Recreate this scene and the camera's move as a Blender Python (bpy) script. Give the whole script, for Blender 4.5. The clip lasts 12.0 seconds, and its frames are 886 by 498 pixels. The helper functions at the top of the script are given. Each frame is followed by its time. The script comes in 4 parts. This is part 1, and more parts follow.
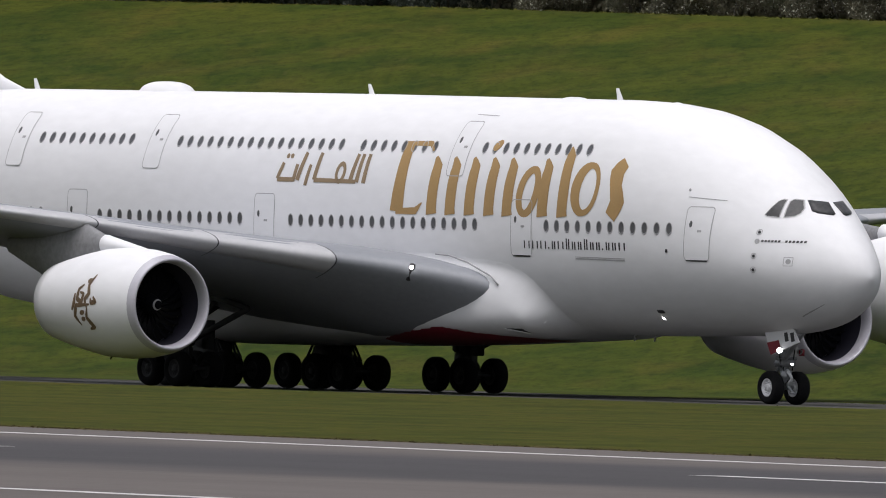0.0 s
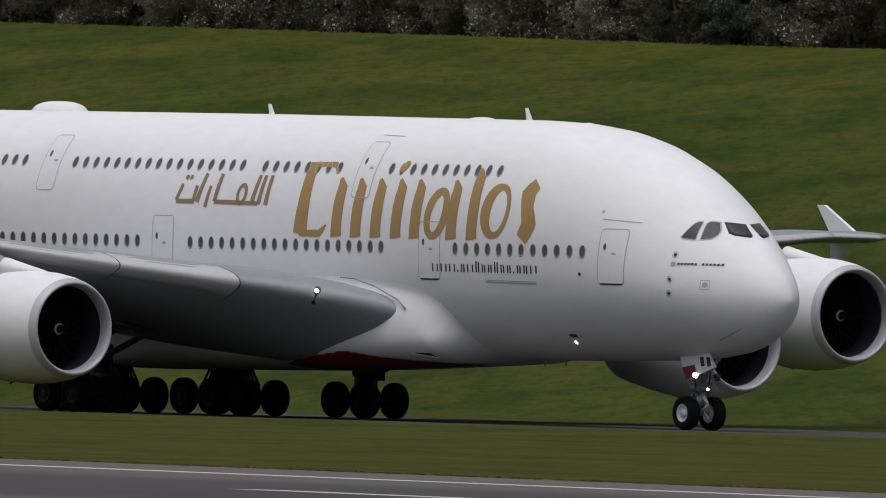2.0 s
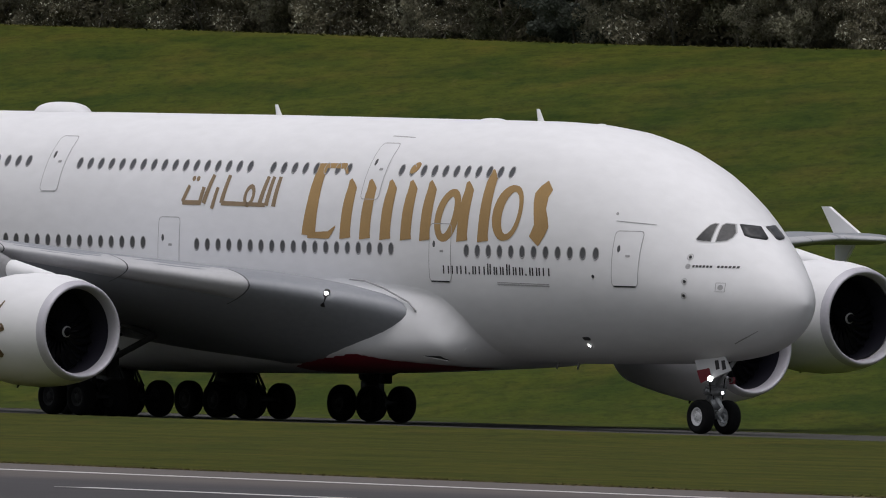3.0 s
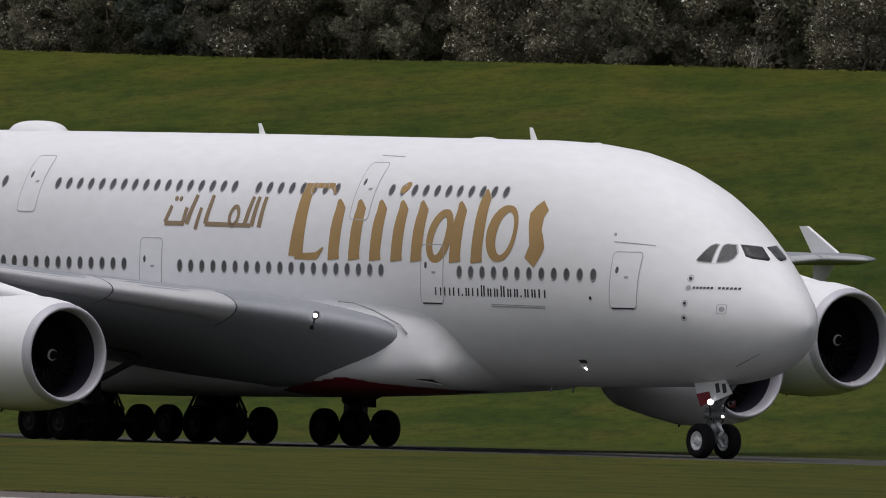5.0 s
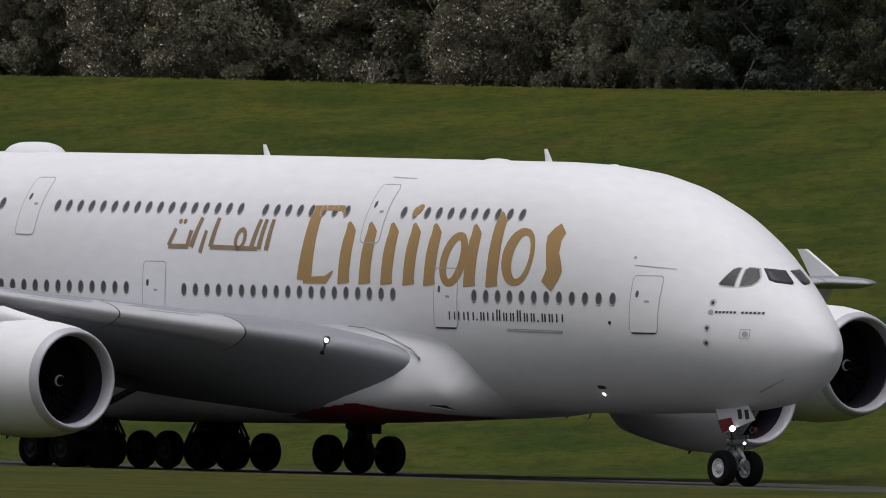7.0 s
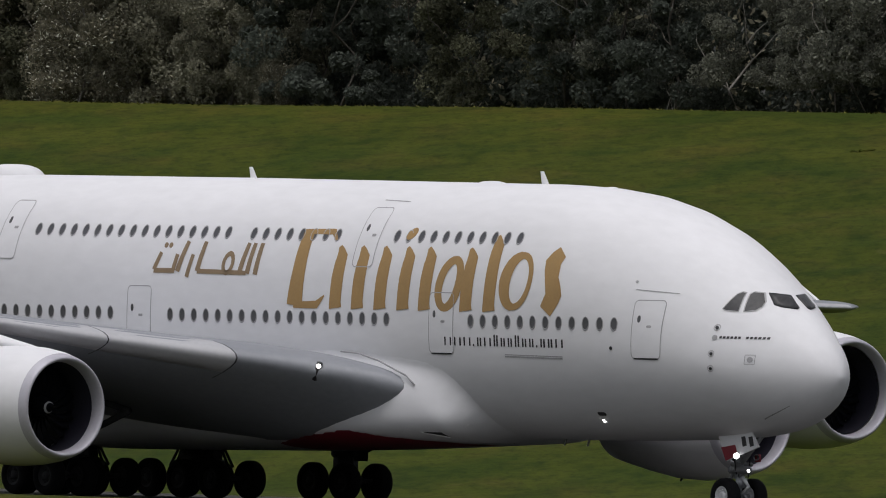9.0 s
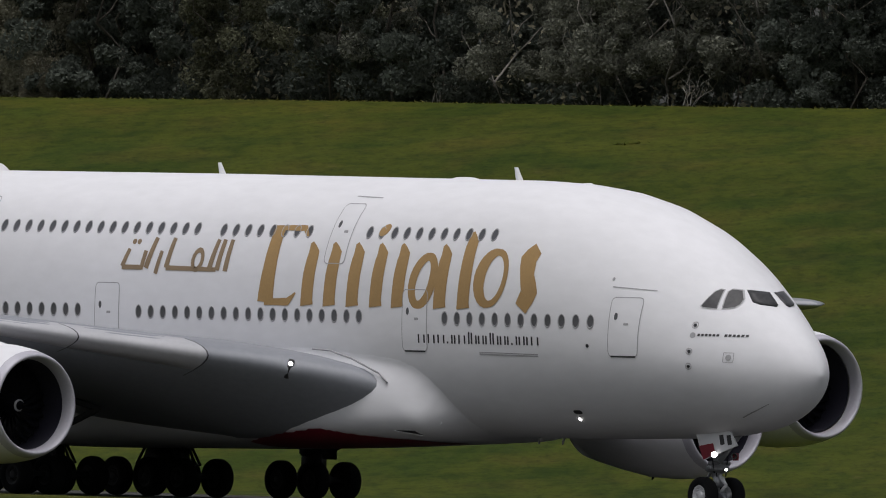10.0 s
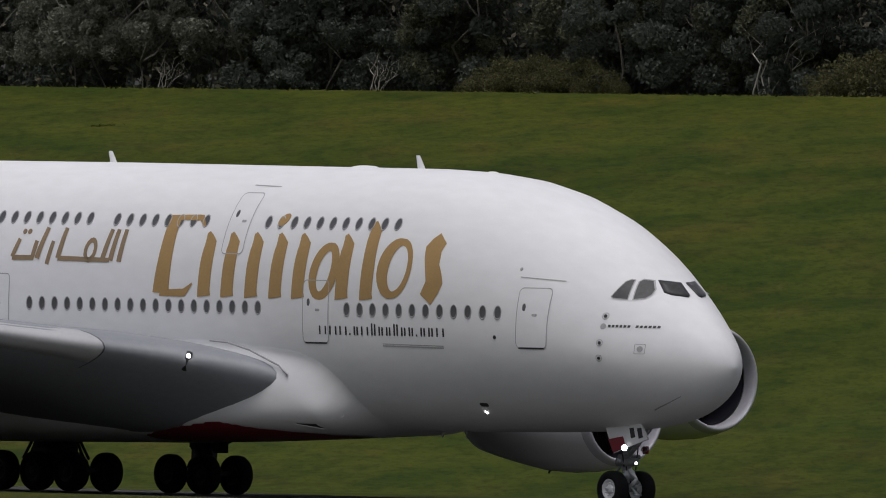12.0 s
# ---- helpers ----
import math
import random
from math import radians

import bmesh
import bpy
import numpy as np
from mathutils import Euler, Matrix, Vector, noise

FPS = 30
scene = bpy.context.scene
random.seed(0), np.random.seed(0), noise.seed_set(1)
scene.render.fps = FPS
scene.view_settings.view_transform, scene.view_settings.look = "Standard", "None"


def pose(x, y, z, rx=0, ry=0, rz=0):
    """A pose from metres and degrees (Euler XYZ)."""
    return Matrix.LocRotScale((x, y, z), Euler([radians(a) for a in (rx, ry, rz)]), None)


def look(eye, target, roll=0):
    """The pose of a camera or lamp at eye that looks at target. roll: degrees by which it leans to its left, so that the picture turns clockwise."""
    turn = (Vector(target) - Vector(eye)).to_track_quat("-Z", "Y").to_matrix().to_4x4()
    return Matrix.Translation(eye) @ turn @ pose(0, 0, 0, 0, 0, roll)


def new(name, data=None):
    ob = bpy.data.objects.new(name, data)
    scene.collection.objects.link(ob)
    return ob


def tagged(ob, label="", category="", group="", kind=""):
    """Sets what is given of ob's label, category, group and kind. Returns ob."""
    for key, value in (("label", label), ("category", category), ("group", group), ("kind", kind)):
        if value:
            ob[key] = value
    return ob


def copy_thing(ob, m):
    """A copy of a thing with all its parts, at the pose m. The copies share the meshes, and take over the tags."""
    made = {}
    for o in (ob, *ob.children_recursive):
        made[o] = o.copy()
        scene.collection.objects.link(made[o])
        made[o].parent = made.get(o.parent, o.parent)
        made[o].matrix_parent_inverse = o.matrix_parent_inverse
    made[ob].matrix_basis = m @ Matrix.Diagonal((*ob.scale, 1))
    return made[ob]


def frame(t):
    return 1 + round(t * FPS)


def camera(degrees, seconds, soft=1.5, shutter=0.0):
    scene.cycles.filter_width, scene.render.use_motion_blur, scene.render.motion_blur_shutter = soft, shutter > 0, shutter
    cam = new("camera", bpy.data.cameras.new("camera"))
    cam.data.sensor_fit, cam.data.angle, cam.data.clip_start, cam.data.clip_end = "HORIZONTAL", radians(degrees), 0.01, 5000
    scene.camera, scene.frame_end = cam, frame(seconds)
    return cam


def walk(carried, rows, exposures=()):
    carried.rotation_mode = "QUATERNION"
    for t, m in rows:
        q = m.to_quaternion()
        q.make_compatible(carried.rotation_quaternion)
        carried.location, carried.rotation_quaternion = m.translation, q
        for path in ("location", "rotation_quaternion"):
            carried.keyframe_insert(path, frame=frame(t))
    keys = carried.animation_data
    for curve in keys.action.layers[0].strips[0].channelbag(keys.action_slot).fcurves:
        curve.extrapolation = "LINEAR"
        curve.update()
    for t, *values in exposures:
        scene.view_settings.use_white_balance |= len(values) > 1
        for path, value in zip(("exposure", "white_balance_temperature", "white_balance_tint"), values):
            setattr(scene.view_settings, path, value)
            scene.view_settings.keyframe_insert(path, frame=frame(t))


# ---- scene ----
EYE = (800.95, -581.70, 4.45)
cam = camera(1.7906, 12.0, soft=1.0)
# seconds, pan, tilt and lean of the tripod head in degrees
PAN = (
    (0, 54.8774, 0.0411, 1.499),
    (0.5, 54.5417, 0.0551, 1.567),
    (1, 54.2247, 0.1722, 1.442),
    (1.5, 54.0781, 0.1746, 1.442),
    (2, 53.9498, 0.0932, 1.485),
    (2.5, 53.8219, 0.0907, 1.475),
    (3, 53.5960, 0.0977, 1.499),
    (5, 52.8043, 0.1429, 1.439),
    (5.5, 52.5364, 0.1645, 1.452),
    (6, 52.3162, 0.1810, 1.439),
    (6.5, 52.1952, 0.1822, 1.427),
    (7, 52.0312, 0.1926, 1.430),
    (9, 51.2214, 0.2452, 1.395),
    (9.5, 50.9757, 0.2559, 1.403),
    (10, 50.7468, 0.2419, 1.420),
    (10.5, 50.4849, 0.2204, 1.326),
    (11, 50.1924, 0.2285, 1.350),
    (11.5, 49.8951, 0.1951, 1.355),
    (12, 49.6851, 0.2304, 1.344),
)
walk(cam, [(t, pose(*EYE, 90 + tilt, 0, yaw) @ pose(0, 0, 0, 0, 0, lean)) for t, yaw, tilt, lean in PAN],
     exposures=((0, 0.42), (0.6, 0.37), (0.9, 0.2), (1.2, 0.1), (1.7, 0.0), (9.5, 0.0), (12, -0.12)))
# seconds and metres rolled along the taxiway
TAXI = ((0, -0.00), (0.5, 5.57), (1, 11.16), (1.5, 16.69), (2, 22.07), (2.5, 27.53), (3, 32.94), (5, 54.79), (5.5, 60.24), (6, 65.73), (6.5, 71.14), (7, 76.55), (9, 97.54), (9.5, 102.91), (10, 108.27), (10.5, 113.63), (11, 118.95), (11.5, 124.32), (12, 129.63))

# ---- light ----
world = bpy.data.worlds.new("overcast")
scene.world = world
world.use_nodes = True
wn = world.node_tree.nodes
sky = wn.new("ShaderNodeTexSky")
sky.sky_type, sky.sun_disc = "NISHITA", False
sky.sun_elevation, sky.sun_rotation = radians(70), radians(143)
sky.air_density, sky.dust_density = 1.0, 4.0
grey = wn.new("ShaderNodeHueSaturation")
grey.inputs["Saturation"].default_value = 0.32
world.node_tree.links.new(sky.outputs[0], grey.inputs["Color"])
world.node_tree.links.new(grey.outputs[0], wn["Background"].inputs[0])
wn["Background"].inputs[1].default_value = 0.098
lamp = bpy.data.lights.new("sun", "SUN")
lamp.energy, lamp.angle, lamp.color = 1.65, radians(40), (1.0, 0.966, 0.985)
sun = new("sun", lamp)
sun.matrix_world = look((0, 0, 0), (-0.06, 0.24, -0.96))


# ---- materials ----
def material(name, colour, rough=0.5, metal=0.0, vary=0.15, scale=1.0, bump=0.0, bump_scale=20.0, glow=0.0, island=0.0, coat=0.0, leafy=0.0, stretch=(1, 1, 1), fine=8.0, second=None, gloss=0.5, bright=None):
    """A surface whose colour wanders at two scales, with fine relief."""
    m = bpy.data.materials.new(name)
    m.use_nodes = True
    n, link = m.node_tree.nodes, m.node_tree.links.new
    b = n["Principled BSDF"]
    b.inputs["Roughness"].default_value, b.inputs["Metallic"].default_value = rough, metal
    b.inputs["Coat Weight"].default_value, b.inputs["Specular IOR Level"].default_value = coat, gloss
    coord = n.new("ShaderNodeTexCoord")
    place = n.new("ShaderNodeMapping")
    place.inputs["Scale"].default_value = stretch
    link(coord.outputs["Object"], place.inputs[0])
    big, small = n.new("ShaderNodeTexNoise"), n.new("ShaderNodeTexNoise")
    for tex, s in ((big, scale), (small, scale * fine)):
        tex.inputs["Scale"].default_value, tex.inputs["Detail"].default_value = s, 5
        link(place.outputs[0], tex.inputs["Vector"])
    add = n.new("ShaderNodeMath")
    add.operation = "ADD"
    link(big.outputs["Fac"], add.inputs[0])
    link(small.outputs["Fac"], add.inputs[1])
    ramp = n.new("ShaderNodeMapRange")
    ramp.inputs["From Min"].default_value, ramp.inputs["From Max"].default_value = 0.65, 1.35
    link(add.outputs[0], ramp.inputs["Value"])
    mix = n.new("ShaderNodeMix")
    mix.data_type = "RGBA"
    link(ramp.outputs[0], mix.inputs["Factor"])
    low = [c * (1 - vary) for c in colour]
    high = [min(1, c * (1 + vary)) for c in colour] if second is None else second
    mix.inputs["A"].default_value, mix.inputs["B"].default_value = (*low, 1), (*high, 1)
    out = mix.outputs["Result"]
    if island:
        geo, hsv, span = n.new("ShaderNodeNewGeometry"), n.new("ShaderNodeHueSaturation"), n.new("ShaderNodeMapRange")
        span.inputs["To Min"].default_value, span.inputs["To Max"].default_value = 1 - island, 1 + island
        link(geo.outputs["Random Per Island"], span.inputs["Value"])
        link(span.outputs[0], hsv.inputs["Value"])
        link(out, hsv.inputs["Color"])
        out = hsv.outputs[0]
    if bright:
        share, pale = bright
        geo2, cut, mix2 = n.new("ShaderNodeNewGeometry"), n.new("ShaderNodeMath"), n.new("ShaderNodeMix")
        cut.operation, mix2.data_type = "GREATER_THAN", "RGBA"
        cut.inputs[1].default_value = 1 - share
        link(geo2.outputs["Random Per Island"], cut.inputs[0])
        link(cut.outputs[0], mix2.inputs["Factor"])
        link(out, mix2.inputs["A"])
        mix2.inputs["B"].default_value = (*pale, 1)
        out = mix2.outputs["Result"]
    link(out, b.inputs["Base Color"])
    if leafy:
        thin, both = n.new("ShaderNodeBsdfTranslucent"), n.new("ShaderNodeMixShader")
        both.inputs[0].default_value = leafy
        link(out, thin.inputs["Color"])
        link(b.outputs[0], both.inputs[1])
        link(thin.outputs[0], both.inputs[2])
        link(both.outputs[0], n["Material Output"].inputs["Surface"])
    if bump:
        rel, t2 = n.new("ShaderNodeBump"), n.new("ShaderNodeTexNoise")
        t2.inputs["Scale"].default_value, t2.inputs["Detail"].default_value = bump_scale, 4
        link(place.outputs[0], t2.inputs["Vector"])
        rel.inputs["Strength"].default_value, rel.inputs["Distance"].default_value = bump, 0.02
        link(t2.outputs["Fac"], rel.inputs["Height"])
        link(rel.outputs[0], b.inputs["Normal"])
    if glow:
        b.inputs["Emission Color"].default_value, b.inputs["Emission Strength"].default_value = (*colour, 1), glow
    return m


WHITE = material("white_paint", (0.69, 0.69, 0.715), 0.6, gloss=0.3, vary=0.045, scale=0.35, stretch=(0.4, 1, 1))
# light grey wing darkened all over: the underside's shade put into the colour
SHADED_WING = material("shaded_wing_grey", (0.23, 0.24, 0.265), 0.5, gloss=0.3, vary=0.08, scale=0.5)
# slats paler than the wing: the lit leading edge put into the colour
LIT_SLAT = material("lit_slat_grey", (0.40, 0.40, 0.42), 0.5, gloss=0.3, vary=0.06, scale=0.8)
PYLON = material("pylon_grey", (0.20, 0.20, 0.21), 0.5, vary=0.25, scale=0.8)
SEAM = material("seam_grey", (0.33, 0.33, 0.34), 0.6, vary=0.2, scale=3)
GOLD = material("gold_paint", (0.34, 0.212, 0.082), 0.42, vary=0.08, scale=1.5)
BROWN = material("bronze_paint", (0.24, 0.17, 0.10), 0.45, vary=0.1, scale=2)
MARK = material("dark_bronze_paint", (0.13, 0.085, 0.05), 0.45, vary=0.2, scale=4)
BLACK = material("black_paint", (0.025, 0.024, 0.028), 0.5, vary=0.2, scale=3)
# red lowered to take in the shade under the belly
RED = material("red_paint", (0.20, 0.008, 0.022), 0.4, vary=0.12, scale=1)
GLASS = material("cabin_glass", (0.055, 0.055, 0.06), 0.3, gloss=1.0, vary=0.3, scale=2)
COCKPIT = material("cockpit_glass", (0.05, 0.05, 0.053), 0.3, vary=0.3, scale=1, gloss=0.12)
RIM = material("window_rim", (0.36, 0.36, 0.37), 0.4, vary=0.1, scale=4)
METAL = material("bare_lip_metal", (0.42, 0.41, 0.46), 0.5, 0.1, vary=0.06, scale=1.5)
# duct and fan near black: the shade inside the inlet put into the colour
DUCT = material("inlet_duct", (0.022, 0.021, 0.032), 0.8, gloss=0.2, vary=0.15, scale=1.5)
FAN = material("shaded_fan", (0.005, 0.005, 0.007), 0.8, 0.0, gloss=0.05, vary=0.25, scale=2)
STEEL = material("gear_steel", (0.36, 0.37, 0.39), 0.42, 0.3, vary=0.2, scale=4)
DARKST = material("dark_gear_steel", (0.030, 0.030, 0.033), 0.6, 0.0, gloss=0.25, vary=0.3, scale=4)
RUBBER = material("tyre_rubber", (0.009, 0.009, 0.010), 0.9, gloss=0.15, vary=0.3, scale=3, bump=0.3, bump_scale=30)
HUB = material("wheel_hub", (0.66, 0.66, 0.68), 0.4, 0.2, vary=0.15, scale=5)
LAMP = material("lit_lamp", (1.0, 0.97, 0.94), 0.3, vary=0.0, glow=6)
BARK = material("bark", (0.09, 0.08, 0.065), 0.9, vary=0.4, scale=3, bump=0.6)
STEM = material("bleached_bark", (0.30, 0.285, 0.25), 0.85, vary=0.3, scale=3, bump=0.4)
PALE = material("pale_bark", (0.17, 0.16, 0.14), 0.85, vary=0.35, scale=3, bump=0.5)


# ---- mesh helpers ----
def mesh_of(name, verts, faces, smooth=True):
    me = bpy.data.meshes.new(name)
    me.from_pydata([tuple(v) for v in verts], [], faces)
    me.update()
    if smooth:
        me.polygons.foreach_set("use_smooth", [True] * len(me.polygons))
    return me


def part(name, me, mat, parent=None, label="", at=None):
    if not me.materials:
        me.materials.append(mat)
    ob = new(name, me)
    ob.parent = parent
    if at is not None:
        ob.matrix_basis = at
    return tagged(ob, label)


def rings(loops, closed=True, cap=True):
    """Verts and faces of a skin over loops of equal length."""
    verts, faces, k = [], [], len(loops[0])
    for lp in loops:
        verts += lp
    for i in range(len(loops) - 1):
        for j in range(k if closed else k - 1):
            a, b = i * k + j, i * k + (j + 1) % k
            faces.append((a, b, b + k, a + k))
    if cap and closed:
        faces.append(tuple(reversed(range(k))))
        faces.append(tuple(range(len(verts) - k, len(verts))))
    return verts, faces


def turned(profile, n=48, axis="x"):
    """A solid of revolution about x from (x, radius) pairs."""
    loops = [[(x, r * math.cos(2 * math.pi * j / n), r * math.sin(2 * math.pi * j / n)) for j in range(n)] for x, r in profile]
    return rings(loops, cap=False)


def join(*pieces):
    verts, faces = [], []
    for v, f in pieces:
        o = len(verts)
        verts += list(v)
        faces += [tuple(i + o for i in q) for q in f]
    return verts, faces


def rod(a, b, r, r2=None, n=10):
    a, b = Vector(a), Vector(b)
    q = (b - a).to_track_quat("Z", "Y")
    loops = []
    for p, rr in ((a, r), (b, r if r2 is None else r2)):
        loops.append([tuple(p + q @ Vector((rr * math.cos(2 * math.pi * j / n), rr * math.sin(2 * math.pi * j / n), 0))) for j in range(n)])
    return rings(loops)


def block(x0, x1, y0, y1, z0, z1, bev=0.0):
    """A box with bevelled edges."""
    bm = bmesh.new()
    bmesh.ops.create_cube(bm, size=1)
    for v in bm.verts:
        v.co = ((x0 + x1) / 2 + v.co.x * (x1 - x0), (y0 + y1) / 2 + v.co.y * (y1 - y0), (z0 + z1) / 2 + v.co.z * (z1 - z0))
    if bev:
        bmesh.ops.bevel(bm, geom=bm.edges[:], offset=bev, segments=2, affect="EDGES")
    bm.verts.index_update()
    out = [tuple(v.co) for v in bm.verts], [tuple(v.index for v in f.verts) for f in bm.faces]
    bm.free()
    return out


def curve_at(table, x):
    """Smooth value at x of a table of (x, value) in falling x."""
    xs = [-p[0] for p in table]
    return float(np.interp(-x, xs, [p[1] for p in table]))


def smoothed(table, x, h=0.35):
    return sum(curve_at(table, x + k * h) for k in (-1, -0.5, 0, 0.5, 1)) / 5


# ---- the ground ----
def crest(x):
    """Height of the bank's crest along the taxiway."""
    return 15.27 + 1.15 / (1 + math.exp((x + 206) / 26)) + 0.05 * math.sin(x / 9.0) * (0.4 + 0.6 * math.sin(x / 31.0))


def height(x, y):
    near = 0.19 * math.exp(-((y + 30) / 10) ** 2)
    if y < 40:
        return near
    top = crest(x)
    k = min(1.0, (y - 40) / 110)
    z = top * (k * k * (3 - 2 * k) * 0.25 + k * 0.75)
    z += (0.16 * noise.noise((x / 7, y / 6, 0)) + 0.10 * noise.noise((x / 2.9, y / 3.1, 3))) * math.sin(math.pi * k)
    return z if y <= 150 else top - 0.004 * (y - 150)


def make_ground():
    xs = [-2600, -1500, -900, -600, -450] + [-360 + 1.5 * i for i in range(312)] + [120 + 20 * i for i in range(40)] + [1100, 1500, 2600]
    ys = [-2600, -1500, -900, -620, -500, -400, -300] + [-240 + 8 * i for i in range(23)] + [-60 + 4 * i for i in range(18)] + [12 + 7 * i for i in range(4)] + [38 + 1.6 * i for i in range(70)] + [150, 153, 157, 162] + [170, 200, 300, 500, 900, 1500, 2600]
    verts = [(x, y, height(x, y)) for y in ys for x in xs]
    k = len(xs)
    faces = [(j * k + i, j * k + i + 1, (j + 1) * k + i + 1, (j + 1) * k + i) for j in range(len(ys) - 1) for i in range(k - 1)]
    m = material("mown_grass", (0.041, 0.054, 0.007), 0.95, vary=0.16, scale=0.11, bump=0.6, bump_scale=5, stretch=(0.8, 1, 1), fine=11, second=(0.055, 0.065, 0.009), gloss=0.05)
    n, link = m.node_tree.nodes, m.node_tree.links.new
    shader, where, split = n["Principled BSDF"], n.new("ShaderNodeTexCoord"), n.new("ShaderNodeSeparateXYZ")
    link(where.outputs["Object"], split.inputs[0])
    out = shader.inputs["Base Color"].links[0].from_socket

    def blend(kind, value, lo, hi, colour, out):
        """Tint the grass by a colour where a value runs from lo to hi."""
        span, mix = n.new("ShaderNodeMapRange"), n.new("ShaderNodeMix")
        span.inputs["From Min"].default_value, span.inputs["From Max"].default_value = lo, hi
        link(value, span.inputs["Value"])
        mix.data_type, mix.blend_type = "RGBA", kind
        link(span.outputs[0], mix.inputs["Factor"])
        link(out, mix.inputs["A"])
        mix.inputs["B"].default_value = (*colour, 1)
        return mix.outputs["Result"]

    def mottle(size, across, detail=4):
        """Noise in patches that lie across the line of sight."""
        turn, lay, tex = n.new("ShaderNodeMapping"), n.new("ShaderNodeMapping"), n.new("ShaderNodeTexNoise")
        turn.inputs["Rotation"].default_value = (0, 0, radians(-53))
        lay.inputs["Scale"].default_value = (1.0, across, 1.0)
        link(where.outputs["Object"], turn.inputs[0])
        link(turn.outputs[0], lay.inputs[0])
        link(lay.outputs[0], tex.inputs["Vector"])
        tex.inputs["Scale"].default_value, tex.inputs["Detail"].default_value = size, detail
        return tex.outputs["Fac"]

    out = blend("MULTIPLY", mottle(0.22, 0.5), 0.46, 0.62, (0.66, 0.80, 0.80), out)
    out = blend("MULTIPLY", mottle(0.35, 0.4), 0.5, 0.68, (1.22, 1.0, 1.25), out)
    out = blend("MULTIPLY", mottle(1.5, 0.3), 0.45, 0.7, (0.62, 0.72, 0.75), out)
    out = blend("MULTIPLY", mottle(5.0, 0.25, 3), 0.5, 0.75, (0.66, 0.70, 0.8), out)
    out = blend("MIX", mottle(0.9, 0.25), 0.69, 0.84, (0.075, 0.066, 0.022), out)
    out = blend("MULTIPLY", split.outputs["Y"], 30, -20, (1.16, 0.98, 1.05), out)
    out = blend("MULTIPLY", split.outputs["Y"], 118, 150, (1.2, 1.1, 1.1), out)
    link(out, shader.inputs["Base Color"])
    tagged(part("ground", mesh_of("ground", verts, faces), m), "mown green airfield grass rising to a bank", "ground", kind="structure")


def strip(name, x0, x1, ya, yb, z, mat, label, thick=0.03):
    """A paved strip with thickness, whose edges run from ya[0], yb[0] at x0 to ya[1], yb[1] at x1."""
    v = [(x0, ya[0], z), (x1, ya[1], z), (x1, yb[1], z), (x0, yb[0], z)]
    v += [(x, y, z - thick) for x, y, _ in v]
    f = [(0, 1, 2, 3), (4, 7, 6, 5), (0, 4, 5, 1), (1, 5, 6, 2), (2, 6, 7, 3), (3, 7, 4, 0)]
    return tagged(part(name, mesh_of(name, v, f, False), mat), label, name.replace("_", " "), kind="structure")


LEAN = -0.19  # the runway runs at a slight angle to the taxiway


def rw(x, off):
    """y of a line on the runway, off metres from its edge line."""
    return -181.5 + LEAN * (x - 230) - off


